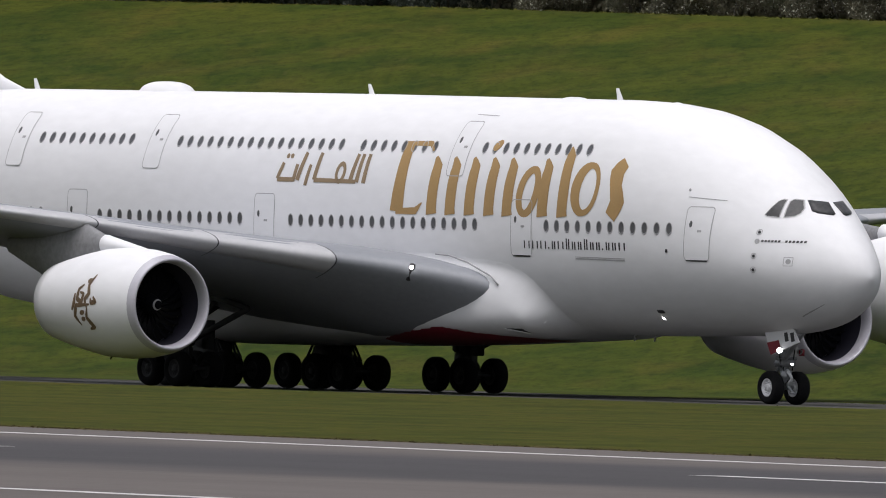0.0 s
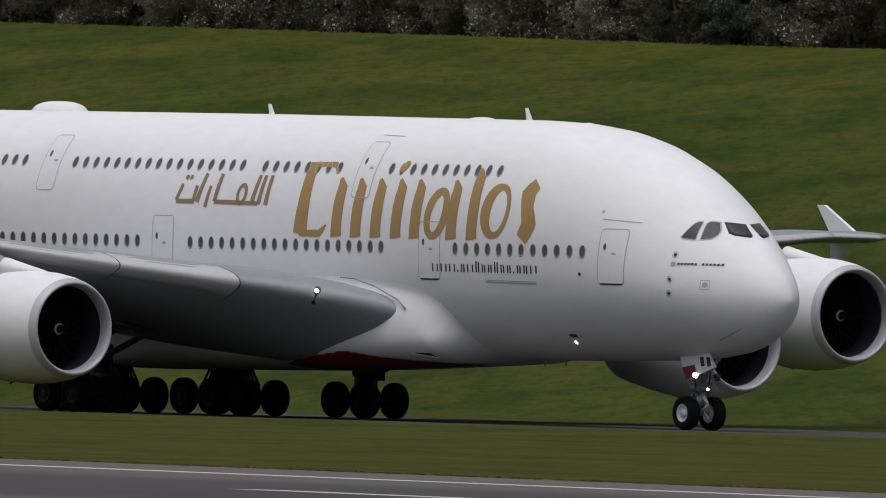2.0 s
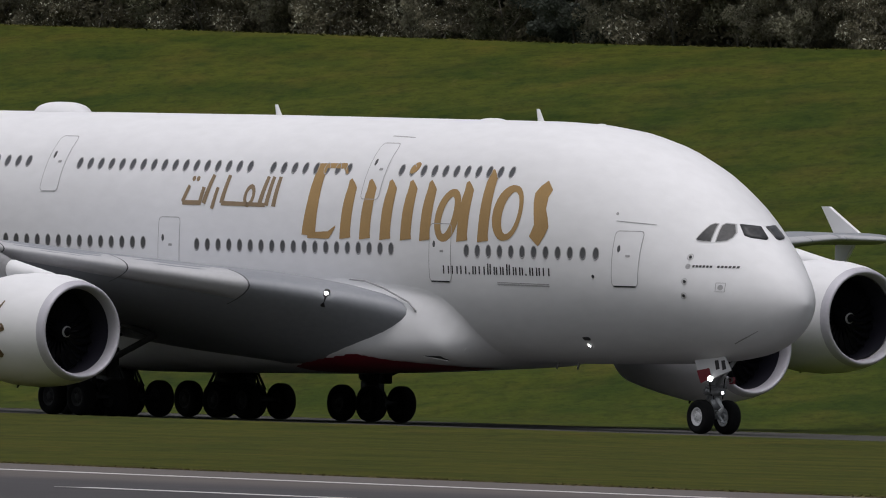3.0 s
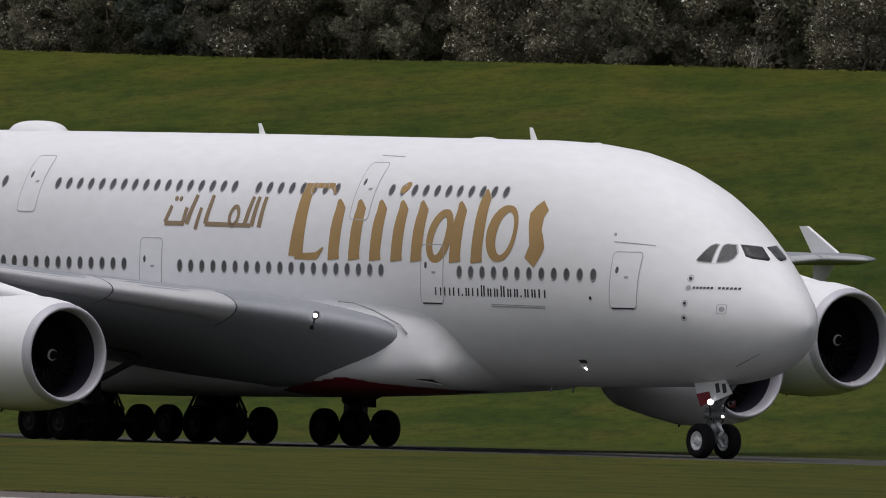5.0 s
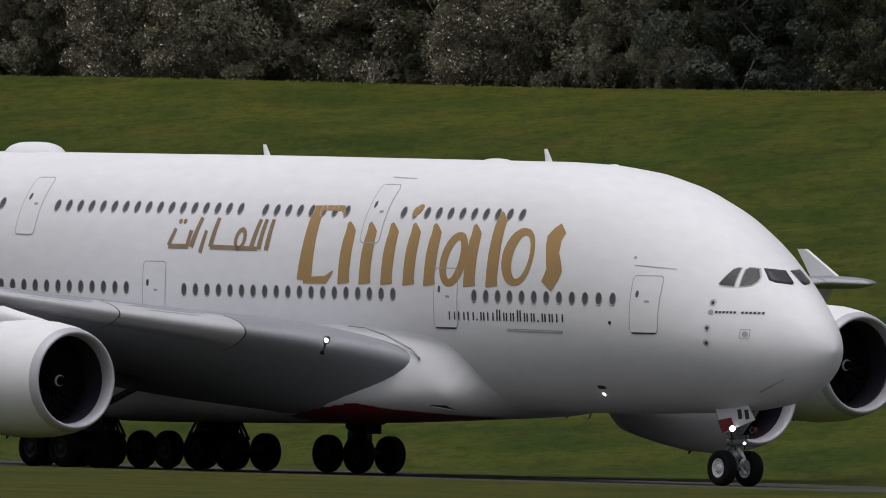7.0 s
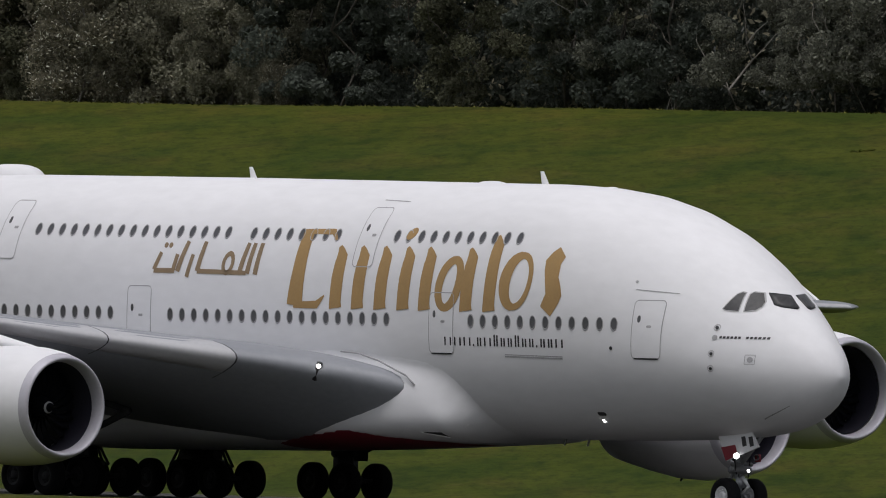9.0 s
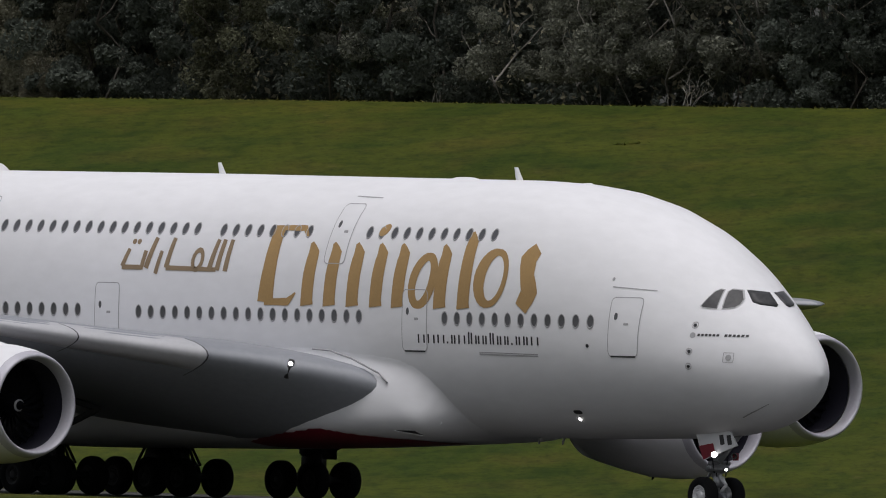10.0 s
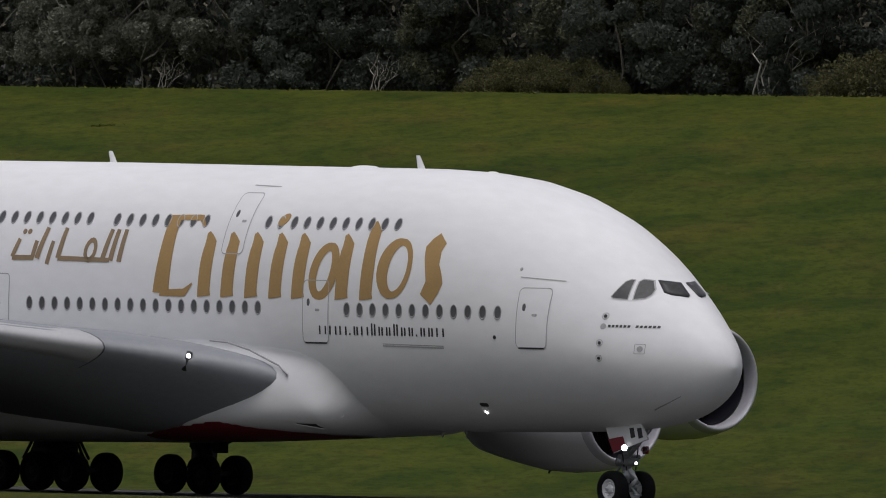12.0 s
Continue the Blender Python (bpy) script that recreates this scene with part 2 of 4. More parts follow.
def make_paving():
    asphalt = material("runway_asphalt", (0.112, 0.100, 0.096), 0.95, gloss=0.1, vary=0.16, scale=0.06, bump=0.4, bump_scale=14, stretch=(0.12, 1, 1), fine=30)
    n, link = asphalt.node_tree.nodes, asphalt.node_tree.links.new
    where, dot, wander, shift = n.new("ShaderNodeTexCoord"), n.new("ShaderNodeVectorMath"), n.new("ShaderNodeTexNoise"), n.new("ShaderNodeMath")
    dot.operation, shift.operation = "DOT_PRODUCT", "MULTIPLY_ADD"
    dot.inputs[1].default_value = (LEAN, -1, 0)
    wander.inputs["Scale"].default_value = 0.03
    link(where.outputs["Object"], dot.inputs[0])
    link(where.outputs["Object"], wander.inputs["Vector"])
    link(wander.outputs["Fac"], shift.inputs[0])
    shift.inputs[1].default_value = 14
    link(dot.outputs["Value"], shift.inputs[2])
    base = 181.5 + LEAN * 230 + 7
    near, far, both, soot = n.new("ShaderNodeMapRange"), n.new("ShaderNodeMapRange"), n.new("ShaderNodeMath"), n.new("ShaderNodeMix")
    for node, lo, hi in ((near, 3, 16), (far, 48, 36)):
        node.interpolation_type = "SMOOTHSTEP"
        node.inputs["From Min"].default_value, node.inputs["From Max"].default_value = base + lo, base + hi
        link(shift.outputs[0], node.inputs["Value"])
    both.operation = "MULTIPLY"
    link(near.outputs[0], both.inputs[0])
    link(far.outputs[0], both.inputs[1])
    soot.data_type, soot.blend_type = "RGBA", "MULTIPLY"
    link(both.outputs[0], soot.inputs["Factor"])
    bsdf = n["Principled BSDF"]
    link(bsdf.inputs["Base Color"].links[0].from_socket, soot.inputs["A"])
    soot.inputs["B"].default_value = (0.54, 0.58, 0.64, 1)
    link(soot.outputs["Result"], bsdf.inputs["Base Color"])
    paint = material("line_paint", (0.50, 0.48, 0.48), 0.7, vary=0.3, scale=0.5)
    concrete = material("taxiway_asphalt", (0.058, 0.057, 0.055), 0.95, gloss=0.05, vary=0.2, scale=0.1, bump=0.3, stretch=(0.2, 1, 1))
    a, b = -700, 1400
    strip("runway", a, b, (rw(a, -10), rw(b, -10)), (rw(a, 150), rw(b, 150)), 0.03, asphalt, "grey brown asphalt runway with painted lines")
    strip("edge_line", a, b, (rw(a, 0), rw(b, 0)), (rw(a, 1.2), rw(b, 1.2)), 0.04, paint, "white painted runway edge line", 0.004)
    for off, starts, length in ((22, (206, 291, 380, 469), 46), (71, (300, 420), 90)):
        for x in starts:
            strip("runway_mark", x, x + length, (rw(x, off), rw(x + length, off)), (rw(x, off + 1.1), rw(x + length, off + 1.1)), 0.042, paint, "white painted runway dash", 0.004)
    strip("taxiway", a, b, (14, 14), (-13, -13), 0.02, concrete, "dark asphalt taxiway beside the grass")
    strip("taxiway_kerb", a, b, (14.6, 14.6), (14, 14), 0.04, material("weathered_concrete", (0.10, 0.098, 0.092), 0.9, vary=0.3, scale=0.3, gloss=0.1), "pale concrete edge of the taxiway", 0.06)


make_ground()
make_paving()


# ---- the airliner ----
TOP = [(0, 4.55), (-0.15, 4.945), (-0.4, 5.33), (-0.8, 5.765), (-1.5, 6.355), (-2.5, 7.09), (-3.5, 7.85), (-4.5, 8.49), (-6, 9.23), (-8, 9.90), (-10, 10.3), (-12, 10.5), (-14, 10.58), (-30, 10.64), (-52, 10.62), (-60, 10.4), (-71, 9.5), (-72, 9.2)]
BOTTOM = [(0, 4.45), (-0.15, 4.05), (-0.4, 3.7), (-0.8, 3.35), (-1.5, 2.98), (-2.5, 2.7), (-4, 2.5), (-6, 2.39), (-9, 2.32), (-12, 2.28), (-20, 2.28), (-46, 2.3), (-52, 2.9), (-60, 4.6), (-71, 7.9), (-72, 8.3)]
WIDE = [(0, 0.05), (-0.15, 0.415), (-0.4, 0.70), (-0.8, 1.01), (-1.5, 1.43), (-2.2, 1.87), (-3, 2.26), (-4, 2.62), (-5.5, 2.95), (-7, 3.16), (-9, 3.40), (-11, 3.53), (-13, 3.57), (-48, 3.57), (-54, 3.3), (-62, 2.4), (-71, 0.8), (-72, 0.4)]
MID = [(0, 4.5), (-1.5, 4.65), (-3, 4.80), (-6, 5.35), (-10, 6.0), (-13, 6.08), (-48, 6.08), (-60, 7.0), (-72, 8.75)]
POWER = [(0, 2.0), (-1.5, 1.86), (-3.5, 1.86), (-7, 2.05), (-13, 2.4), (-48, 2.4), (-60, 2.1), (-72, 2.0)]


def hull(x):
    h = min(0.35, 0.25 * abs(x))
    return [smoothed(tb, x, h) for tb in (TOP, BOTTOM, WIDE, MID, POWER)]


def side(x, z):
    """Half width of the fuselage at x and height z."""
    top, bot, w, mid, p = hull(x)
    k = (z - mid) / (top - mid) if z > mid else (mid - z) / (mid - bot)
    return w * (1 - min(0.9999, abs(k)) ** p) ** (1 / p)


def on_skin(x, z, out=0.0):
    """The point of the starboard skin at x and z, moved out along its normal, and that normal."""
    y = side(x, z)
    dz, dx = (side(x, z + 0.05) - side(x, z - 0.05)) / 0.1, (side(x + 0.05, z) - side(x - 0.05, z)) / 0.1
    nrm = Vector((-dx, -1, -dz)).normalized()
    return Vector((x, -y, z)) + out * nrm, nrm


def make_fuselage(root):
    xs = [-0.0, -0.05, -0.12, -0.22, -0.35, -0.5, -0.7, -0.95] + [-1.2 - 0.3 * i for i in range(44)] + [-14.5 - 1.5 * i for i in range(26)] + [-54 - 1.0 * i for i in range(18)] + [-71.5, -72]
    loops, n = [], 72
    for x in xs:
        top, bot, w, mid, p = hull(x)
        lp = []
        for j in range(n):
            a = 2 * math.pi * j / n
            c, s = math.cos(a), math.sin(a)
            q = 2 / p
            r = (top - mid) if s > 0 else (mid - bot)
            lp.append((x, w * math.copysign(abs(c) ** q, c), mid + r * math.copysign(abs(s) ** q, s)))
        loops.append(lp)
    part("fuselage", mesh_of("fuselage", *rings(loops)), WHITE, root, "glossy white painted fuselage")


def patch(outline, out):
    """A thin plate on the starboard skin, bounded by an outline in (x, z), fanned from its middle."""
    cx, cz = (sum(p[i] for p in outline) / len(outline) for i in (0, 1))
    verts, faces, n = [], [], len(outline)
    for k in (0.0, 0.4, 0.75, 1.0):
        for x, z in outline:
            verts.append(on_skin(cx + k * (x - cx), cz + k * (z - cz), out)[0])
    for x, z in outline:
        verts.append(on_skin(x, z, -0.01)[0])
    verts += verts[3 * n:4 * n]
    for i, k in ((0, 1), (1, 2), (2, 3), (5, 4)):
        for j in range(n):
            q = (j + 1) % n
            faces.append((i * n + j, i * n + q, k * n + q, k * n + j))
    return verts, faces


def rounded(x0, x1, z0, z1, r, lean=0.0, n=5):
    """A rounded rectangle in (x, z)."""
    pts = []
    for cx, cz, a0 in ((x1 - r, z1 - r, 0), (x0 + r, z1 - r, 90), (x0 + r, z0 + r, 180), (x1 - r, z0 + r, 270)):
        for i in range(n):
            a = radians(a0 + 90 * i / (n - 1))
            pts.append((cx + r * math.cos(a), cz + r * math.sin(a)))
    dense = []
    for (xa, za), (xb, zb) in zip(pts, pts[1:] + pts[:1]):
        m = max(1, int(math.hypot(xb - xa, zb - za) / 0.25))
        dense += [(xa + (xb - xa) * i / m + lean * (za + (zb - za) * i / m - z0), za + (zb - za) * i / m) for i in range(m)]
    return dense


def ribbon(path, widths, out, closed=False):
    """A stroke on the starboard skin along a path in (x, z) with a width at each of its points."""
    pts = []
    for i in range(len(path) - 1 + closed):
        (xa, za), (xb, zb) = path[i], path[(i + 1) % len(path)]
        wa, wb = widths[i], widths[(i + 1) % len(path)]
        m = max(1, int(math.hypot(xb - xa, zb - za) / 0.15))
        pts += [(xa + (xb - xa) * k / m, za + (zb - za) * k / m, wa + (wb - wa) * k / m) for k in range(m)]
    if not closed:
        pts.append((*path[-1], widths[-1]))
    verts, faces, n = [], [], len(pts)
    for i, (x, z, w) in enumerate(pts):
        xa, za, _ = pts[(i - 1) % n] if closed or i else pts[0]
        xb, zb, _ = pts[(i + 1) % n] if closed or i < n - 1 else pts[-1]
        d = math.hypot(xb - xa, zb - za) or 1
        nx, nz = -(zb - za) / d, (xb - xa) / d
        for k in (0.5, 0, -0.5):
            verts.append(on_skin(x + nx * w * k, z + nz * w * k, out)[0])
    for i in range(n - 1 + closed):
        for k in (0, 1):
            a, b = i * 3 + k, ((i + 1) % n) * 3 + k
            faces.append((a, b, b + 1, a + 1))
    return verts, faces


def oval(cx, cz, rx, rz, lean=0.0, n=28, a0=0, a1=360):
    return [(cx + rx * math.cos(radians(a0 + (a1 - a0) * i / n)) + lean * rz * math.sin(radians(a0 + (a1 - a0) * i / n)), cz + rz * math.sin(radians(a0 + (a1 - a0) * i / n))) for i in range(n + (a1 - a0 < 360))]


def make_windows(root):
    rim_v, rim_f = [], []
    n = 20
    for k, (rx, rz, dy) in enumerate(((0.165, 0.235, 0.0), (0.165, 0.235, 0.012), (0.135, 0.20, 0.012), (0.125, 0.19, 0.002))):
        rim_v += [(rx * math.cos(2 * math.pi * j / n), rz * math.sin(2 * math.pi * j / n), dy) for j in range(n)]
    for k in range(3):
        rim_f += [(k * n + j, k * n + (j + 1) % n, (k + 1) * n + (j + 1) % n, (k + 1) * n + j) for j in range(n)]
    rim = mesh_of("window_rim", rim_v, rim_f)
    pane = mesh_of("window_pane", [(0.13 * math.cos(2 * math.pi * j / n), 0.195 * math.sin(2 * math.pi * j / n), 0.005) for j in range(n)], [tuple(range(n))], False)
    rows = [(6.06, -7.70, 12), (6.06, -19.05, 19), (6.08, -33.65, 15), (6.1, -46.3, 4)]
    rows += [(8.78, -12.82, 11), (8.78, -22.25, 8), (8.80, -28.05, 17), (8.84, -41.3, 10), (8.84, -50.3, 3)]
    for z, x, count in rows:
        for i in range(count):
            xx = x - 0.634 * i
            p, nrm = on_skin(xx, z)
            up = Vector((0, 0, 1))
            right = up.cross(nrm).normalized()
            m = Matrix((right, nrm.cross(right), nrm)).transposed().to_4x4()
            m.translation = p
            w = part("window", rim, RIM, root, at=m)
            part("pane", pane, GLASS, w)


def make_doors(root):
    doors = [(-6.90, -5.63, 4.96, 6.85, 0.0), (-16.83, -15.58, 4.98, 6.96, 0.0), (-32.75, -31.5, 4.98, 6.98, 0.0), (-44.6, -43.35, 4.98, 6.98, 0.0)]
    doors += [(-21.1, -20.05, 7.75, 9.70, 0.13), (-40.15, -39.1, 7.8, 9.74, 0.13), (-48.95, -47.9, 7.8, 9.74, 0.13)]
    for x0, x1, z0, z1, lean in doors:
        shape = rounded(x0, x1, z0, z1, 0.16)
        d = part("door", mesh_of("door", *patch(shape, 0.008)), WHITE, root, "closed white cabin door flush with the skin")
        part("door_seam", mesh_of("door_seam", *ribbon(shape, [0.03] * len(shape), 0.012, True)), SEAM, d, "grey door gap line")
        sill = [(x0 + 0.1, z0), (x1 - 0.1, z0)]
        if z0 < 6 and x0 > -20:
            part("door_sill", mesh_of("door_sill", *ribbon(sill, [0.05, 0.05], 0.018)), DARKST, d)
        ox = x0 + 0.27
        part("door_window", mesh_of("door_window", *patch(oval(ox, z0 + 1.28, 0.07, 0.12, n=14), 0.016)), GLASS, d, "small dark door window")
        part("door_handle", mesh_of("door_handle", *patch(rounded(ox + 0.35, ox + 0.55, z0 + 1.0, z0 + 1.08, 0.03), 0.016)), SEAM, d)


def on_nose(y, z, out):
    """The point of the nose at y and z."""
    lo, hi = -6.0, -0.05
    for _ in range(30):
        m = (lo + hi) / 2
        lo, hi = (m, hi) if side(m, z) > abs(y) else (lo, m)
    return Vector((lo + out * 0.8, y, z + out * 0.6))


def make_cockpit(root):
    panes = [[(-3.67, 6.63), (-3.58, 6.58), (-3.17, 6.55), (-3.25, 6.9), (-3.32, 7.17), (-3.42, 7.19), (-3.52, 7.12)],
             [(-3.03, 6.55), (-2.74, 6.60), (-2.66, 6.72), (-2.69, 6.88), (-2.93, 7.17), (-3.16, 7.20), (-3.21, 7.12)]]
    for sh in panes:
        dense = []
        for (xa, za), (xb, zb) in zip(sh, sh[1:] + sh[:1]):
            dense += [(xa + (xb - xa) * i / 4, za + (zb - za) * i / 4) for i in range(4)]
        w = part("cockpit_window", mesh_of("cockpit_window", *patch(dense, 0.012)), COCKPIT, root, "dark cockpit side window")
        part("window_seal", mesh_of("window_seal", *ribbon(dense, [0.03] * len(dense), 0.016, True)), SEAM, w)
    for sg in (-1, 1):
        sh = [(0.75, 7.18), (0.85, 6.80), (0.72, 6.73), (0.27, 6.67), (0.17, 6.72), (0.10, 7.12)]
        dense = []
        for (ya, za), (yb, zb) in zip(sh, sh[1:] + sh[:1]):
            dense += [(ya + (yb - ya) * i / 5, za + (zb - za) * i / 5) for i in range(5)]
        cy, cz = 0.48, 6.92
        verts, faces, n = [], [], len(dense)
        for k in (0.0, 0.5, 1.0):
            verts += [on_nose(sg * (cy + k * (y - cy)), cz + k * (z - cz), 0.03) for y, z in dense]
        verts += [on_nose(sg * y, z, -0.02) for y, z in dense]
        for i in range(3):
            faces += [(i * n + j, i * n + (j + 1) % n, (i + 1) * n + (j + 1) % n, (i + 1) * n + j) for j in range(n)]
        part("windscreen", mesh_of("windscreen", verts, faces), COCKPIT, root, "dark cockpit windscreen")


root = new("airliner")
tagged(root, "large white double-deck four-engined airliner taxiing on the asphalt", "airliner")
make_fuselage(root)
make_windows(root)
make_doors(root)
make_cockpit(root)


def foil(x, y, z, chord, thick, twist=0.0, n=22):
    """A closed wing section."""
    up, low = [], []
    blunt = 0.2 + 0.6 * max(0.0, min(1.0, (7.0 - abs(y)) / 3.5))
    dull = 0.42 + 0.1 * (blunt - 0.2)
    for i in range(n + 1):
        u = (1 - math.cos(math.pi * i / n)) / 2
        th = 5 * thick * (0.2969 * math.sqrt(u) - 0.126 * u - 0.3516 * u * u + 0.2843 * u ** 3 - 0.1015 * u ** 4)
        camber = 0.02 * 4 * u * (1 - u)
        drop = -math.tan(radians(twist)) * u
        up.append((x - chord * u, y, z + chord * (th * 0.62 + 0.4 * camber + drop)))
        keel = thick * 0.5 * (math.sin(min(1.0, u / 0.36) * math.pi / 2) ** 0.9 if u < 0.36 else math.cos((u - 0.36) / 0.64 * math.pi / 2) ** 0.8)
        low.append((x - chord * u, y, z + chord * (-(th * dull + keel * (1 - dull)) * 1.12 + camber + drop)))
    return up + low[-2:0:-1]


WING = [(2.4, -17.5, 20.2, 3.66, 0.166, 2.0), (3.45, -17.75, 20.0, 3.74, 0.166, 2.0), (3.9, -18.4, 19.4, 3.92, 0.172, 2.0), (4.5, -19.2, 18.6, 4.10, 0.176, 2.0), (5.6, -20.25, 17.6, 4.36, 0.170, 2.0), (7.5, -21.9, 16.0, 4.67, 0.154, 1.8), (10.8, -24.5, 13.8, 5.17, 0.138, 1.2),
        (14.2, -27.1, 11.6, 5.72, 0.118, 1.0), (17, -29.3, 10.7, 6.1, 0.112, 0.8), (25.7, -36.0, 8.2, 6.6, 0.105, 0.3), (33, -41.7, 6.2, 6.9, 0.10, 0), (38.6, -46.1, 4.6, 6.90, 0.11, -1.0), (39.9, -47.4, 4.3, 6.95, 0.085, -2.0)]


def make_wing(sgn):
    loops = [foil(x, sgn * y, z, c, t, tw) for y, x, c, z, t, tw in WING]
    if sgn < 0:
        loops = [lp[::-1] for lp in loops]
    w = part("wing", mesh_of("wing", *rings(loops)), SHADED_WING, root, "light grey swept wing, painted darker for its shaded underside")
    # slats over the wing nose, their paler grey carrying the lit band
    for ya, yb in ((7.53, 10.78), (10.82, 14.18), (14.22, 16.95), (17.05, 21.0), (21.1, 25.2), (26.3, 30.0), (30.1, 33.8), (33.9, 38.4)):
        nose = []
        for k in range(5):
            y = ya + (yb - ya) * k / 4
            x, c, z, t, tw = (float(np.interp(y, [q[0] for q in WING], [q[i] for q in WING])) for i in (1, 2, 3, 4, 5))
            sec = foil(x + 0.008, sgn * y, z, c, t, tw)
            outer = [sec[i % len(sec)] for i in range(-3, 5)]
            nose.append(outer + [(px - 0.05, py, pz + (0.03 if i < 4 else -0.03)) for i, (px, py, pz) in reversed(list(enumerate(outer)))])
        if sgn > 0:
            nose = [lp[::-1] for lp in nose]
        part("slat", mesh_of("slat", *rings(nose, cap=False)), LIT_SLAT, w, "leading edge slat, paler grey for the lit edge")
    fence = [[(-49.38, 7.05), (-50.99, 7.05), (-51.83, 8.09), (-51.41, 8.09)], [(-49.7, 6.95), (-50.96, 6.95), (-50.94, 6.04), (-50.43, 6.04)]]
    for i, sh in enumerate(fence):
        loops = [[(x, sgn * (39.9 + d), z) for x, z in sh] for d in (-0.07, 0.07)]
        part("wingtip_fence", mesh_of("wingtip_fence", *rings(loops), False), WHITE, w, "white arrow-shaped wingtip fence")


SHARED = {}


def make_engine(x, y, z, k=1.0):
    """A turbofan hung under the wing, its lip at x."""
    ps = [(-0.03, 1.53), (0.0, 1.57), (-0.03, 1.62), (-0.12, 1.67), (-0.32, 1.73)]
    lip = [(-0.5, 1.46), (-0.3, 1.465), (-0.12, 1.49)] + ps
    cowl = [(-0.32, 1.732), (-0.7, 1.82), (-1.4, 1.92), (-2.4, 1.97), (-3.6, 1.92), (-4.8, 1.74), (-6.0, 1.52), (-6.65, 1.38), (-6.65, 1.32), (-5.4, 1.3)]
    duct = [(-0.5, 1.458), (-1.0, 1.46), (-1.65, 1.46)]
    at = pose(x, y, z)
    e = part("engine", mesh_of("engine", *turned([(a, r * k) for a, r in cowl])), WHITE, root, "white engine nacelle with a bare metal lip", at)
    part("inlet_lip", mesh_of("inlet_lip", *turned([(a, r * k) for a, r in lip])), METAL, e, "bare metal inlet lip")
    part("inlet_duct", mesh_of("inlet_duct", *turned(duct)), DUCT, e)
    if "fan_blade" not in SHARED:
        fv = []
        for r, da, dx in ((0.36, 0, -1.35), (0.8, 0.05, -1.38), (1.15, 0.13, -1.42), (1.41, 0.24, -1.44)):
            wd = 0.08 + 0.10 * r
            for d in (0.0, -0.02):
                fv += [(dx + 0.10 + d, r * math.cos(da), r * math.sin(da)), (dx - 0.10 + d, r * math.cos(da + wd), r * math.sin(da + wd))]
        ff = []
        for q in range(3):
            o = 4 * q
            ff += [(o, o + 1, o + 5, o + 4), (o + 2, o + 6, o + 7, o + 3), (o, o + 4, o + 6, o + 2), (o + 1, o + 3, o + 7, o + 5)]
        SHARED["fan_blade"] = mesh_of("fan_blade", fv, ff)
    # blade colour already holds the inlet's shade
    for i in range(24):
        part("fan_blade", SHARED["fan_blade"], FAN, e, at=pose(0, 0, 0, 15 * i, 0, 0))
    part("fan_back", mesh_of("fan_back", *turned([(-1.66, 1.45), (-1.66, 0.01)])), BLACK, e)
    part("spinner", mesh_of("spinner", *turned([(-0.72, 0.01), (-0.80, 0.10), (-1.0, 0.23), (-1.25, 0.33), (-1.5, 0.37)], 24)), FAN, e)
    sw = []
    for i in range(18):
        a = radians(30 + 17 * i)
        r = 0.09 + 0.007 * i
        for q in (0.0, 0.045):
            rr = r + q
            sw.append((-0.70 - 1.35 * (rr - 0.04), rr * math.cos(a), rr * math.sin(a)))
    part("spinner_swirl", mesh_of("spinner_swirl", sw, [(2 * i, 2 * i + 1, 2 * i + 3, 2 * i + 2) for i in range(17)]), RIM, e, "pale painted spiral mark")
    part("exhaust_cone", mesh_of("exhaust_cone", *turned([(-5.2, 0.95), (-6.6, 0.85), (-7.4, 0.6), (-7.4, 0.5), (-8.2, 0.1), (-8.3, 0.01)], 32)), DARKST, e)
    part("drain_mast", mesh_of("drain_mast", *rod((-3.6, 0, -1.8), (-3.75, 0, -2.0), 0.06, 0.03, 8)), DARKST, e)
    wy = abs(y)
    zl = float(np.interp(wy, [q[0] for q in WING], [q[3] for q in WING])) - z
    xl = float(np.interp(wy, [q[0] for q in WING], [q[1] for q in WING])) - x
    loops = []
    for xx, zb, zt, hw in ((-2.6, 1.84, 1.92, 0.04), (-3.3, 1.75, 2.12, 0.16), (-4.2, 1.6, 2.12 + 0.35 * (zl - 2.1), 0.22), (xl - 0.1, 1.3, zl - 0.02, 0.26), (xl - 2.2, 0.7, zl - 0.3, 0.26), (xl - 5.0, zl - 1.1, zl - 0.6, 0.08)):
        loops.append([(xx, hw * math.cos(a) * 1.0, (zb + zt) / 2 + (zt - zb) / 2 * math.sin(a)) for a in [2 * math.pi * j / 14 for j in range(14)]])
    py = part("pylon", mesh_of("pylon", *rings(loops)), PYLON, e, "grey engine pylon")
    nose = []
    for xx, zb, zt, hw in ((-1.55, 1.82, 1.92, 0.05), (-2.1, 1.8, 2.02, 0.2), (-2.9, 1.8, 2.16, 0.29), (-3.6, 1.75, 2.29, 0.33), (-4.15, 1.7, 2.40, 0.34), (-4.2, 1.7, 2.38, 0.30)):
        nose.append([(xx, hw * math.cos(a), (zb + zt) / 2 + (zt - zb) / 2 * math.sin(a)) for a in [2 * math.pi * j / 18 for j in range(18)]])
    part("pylon_nose", mesh_of("pylon_nose", *rings(nose)), WHITE, py, "white pylon nose fairing")
    return e


ENGINES = []
for sgn in (-1, 1):
    make_wing(sgn)
    inner = make_engine(-21.98, sgn * 14.46, 2.95)
    ENGINES.append(inner)
    make_engine(-29.85, sgn * 25.25, 4.1, 1.03)


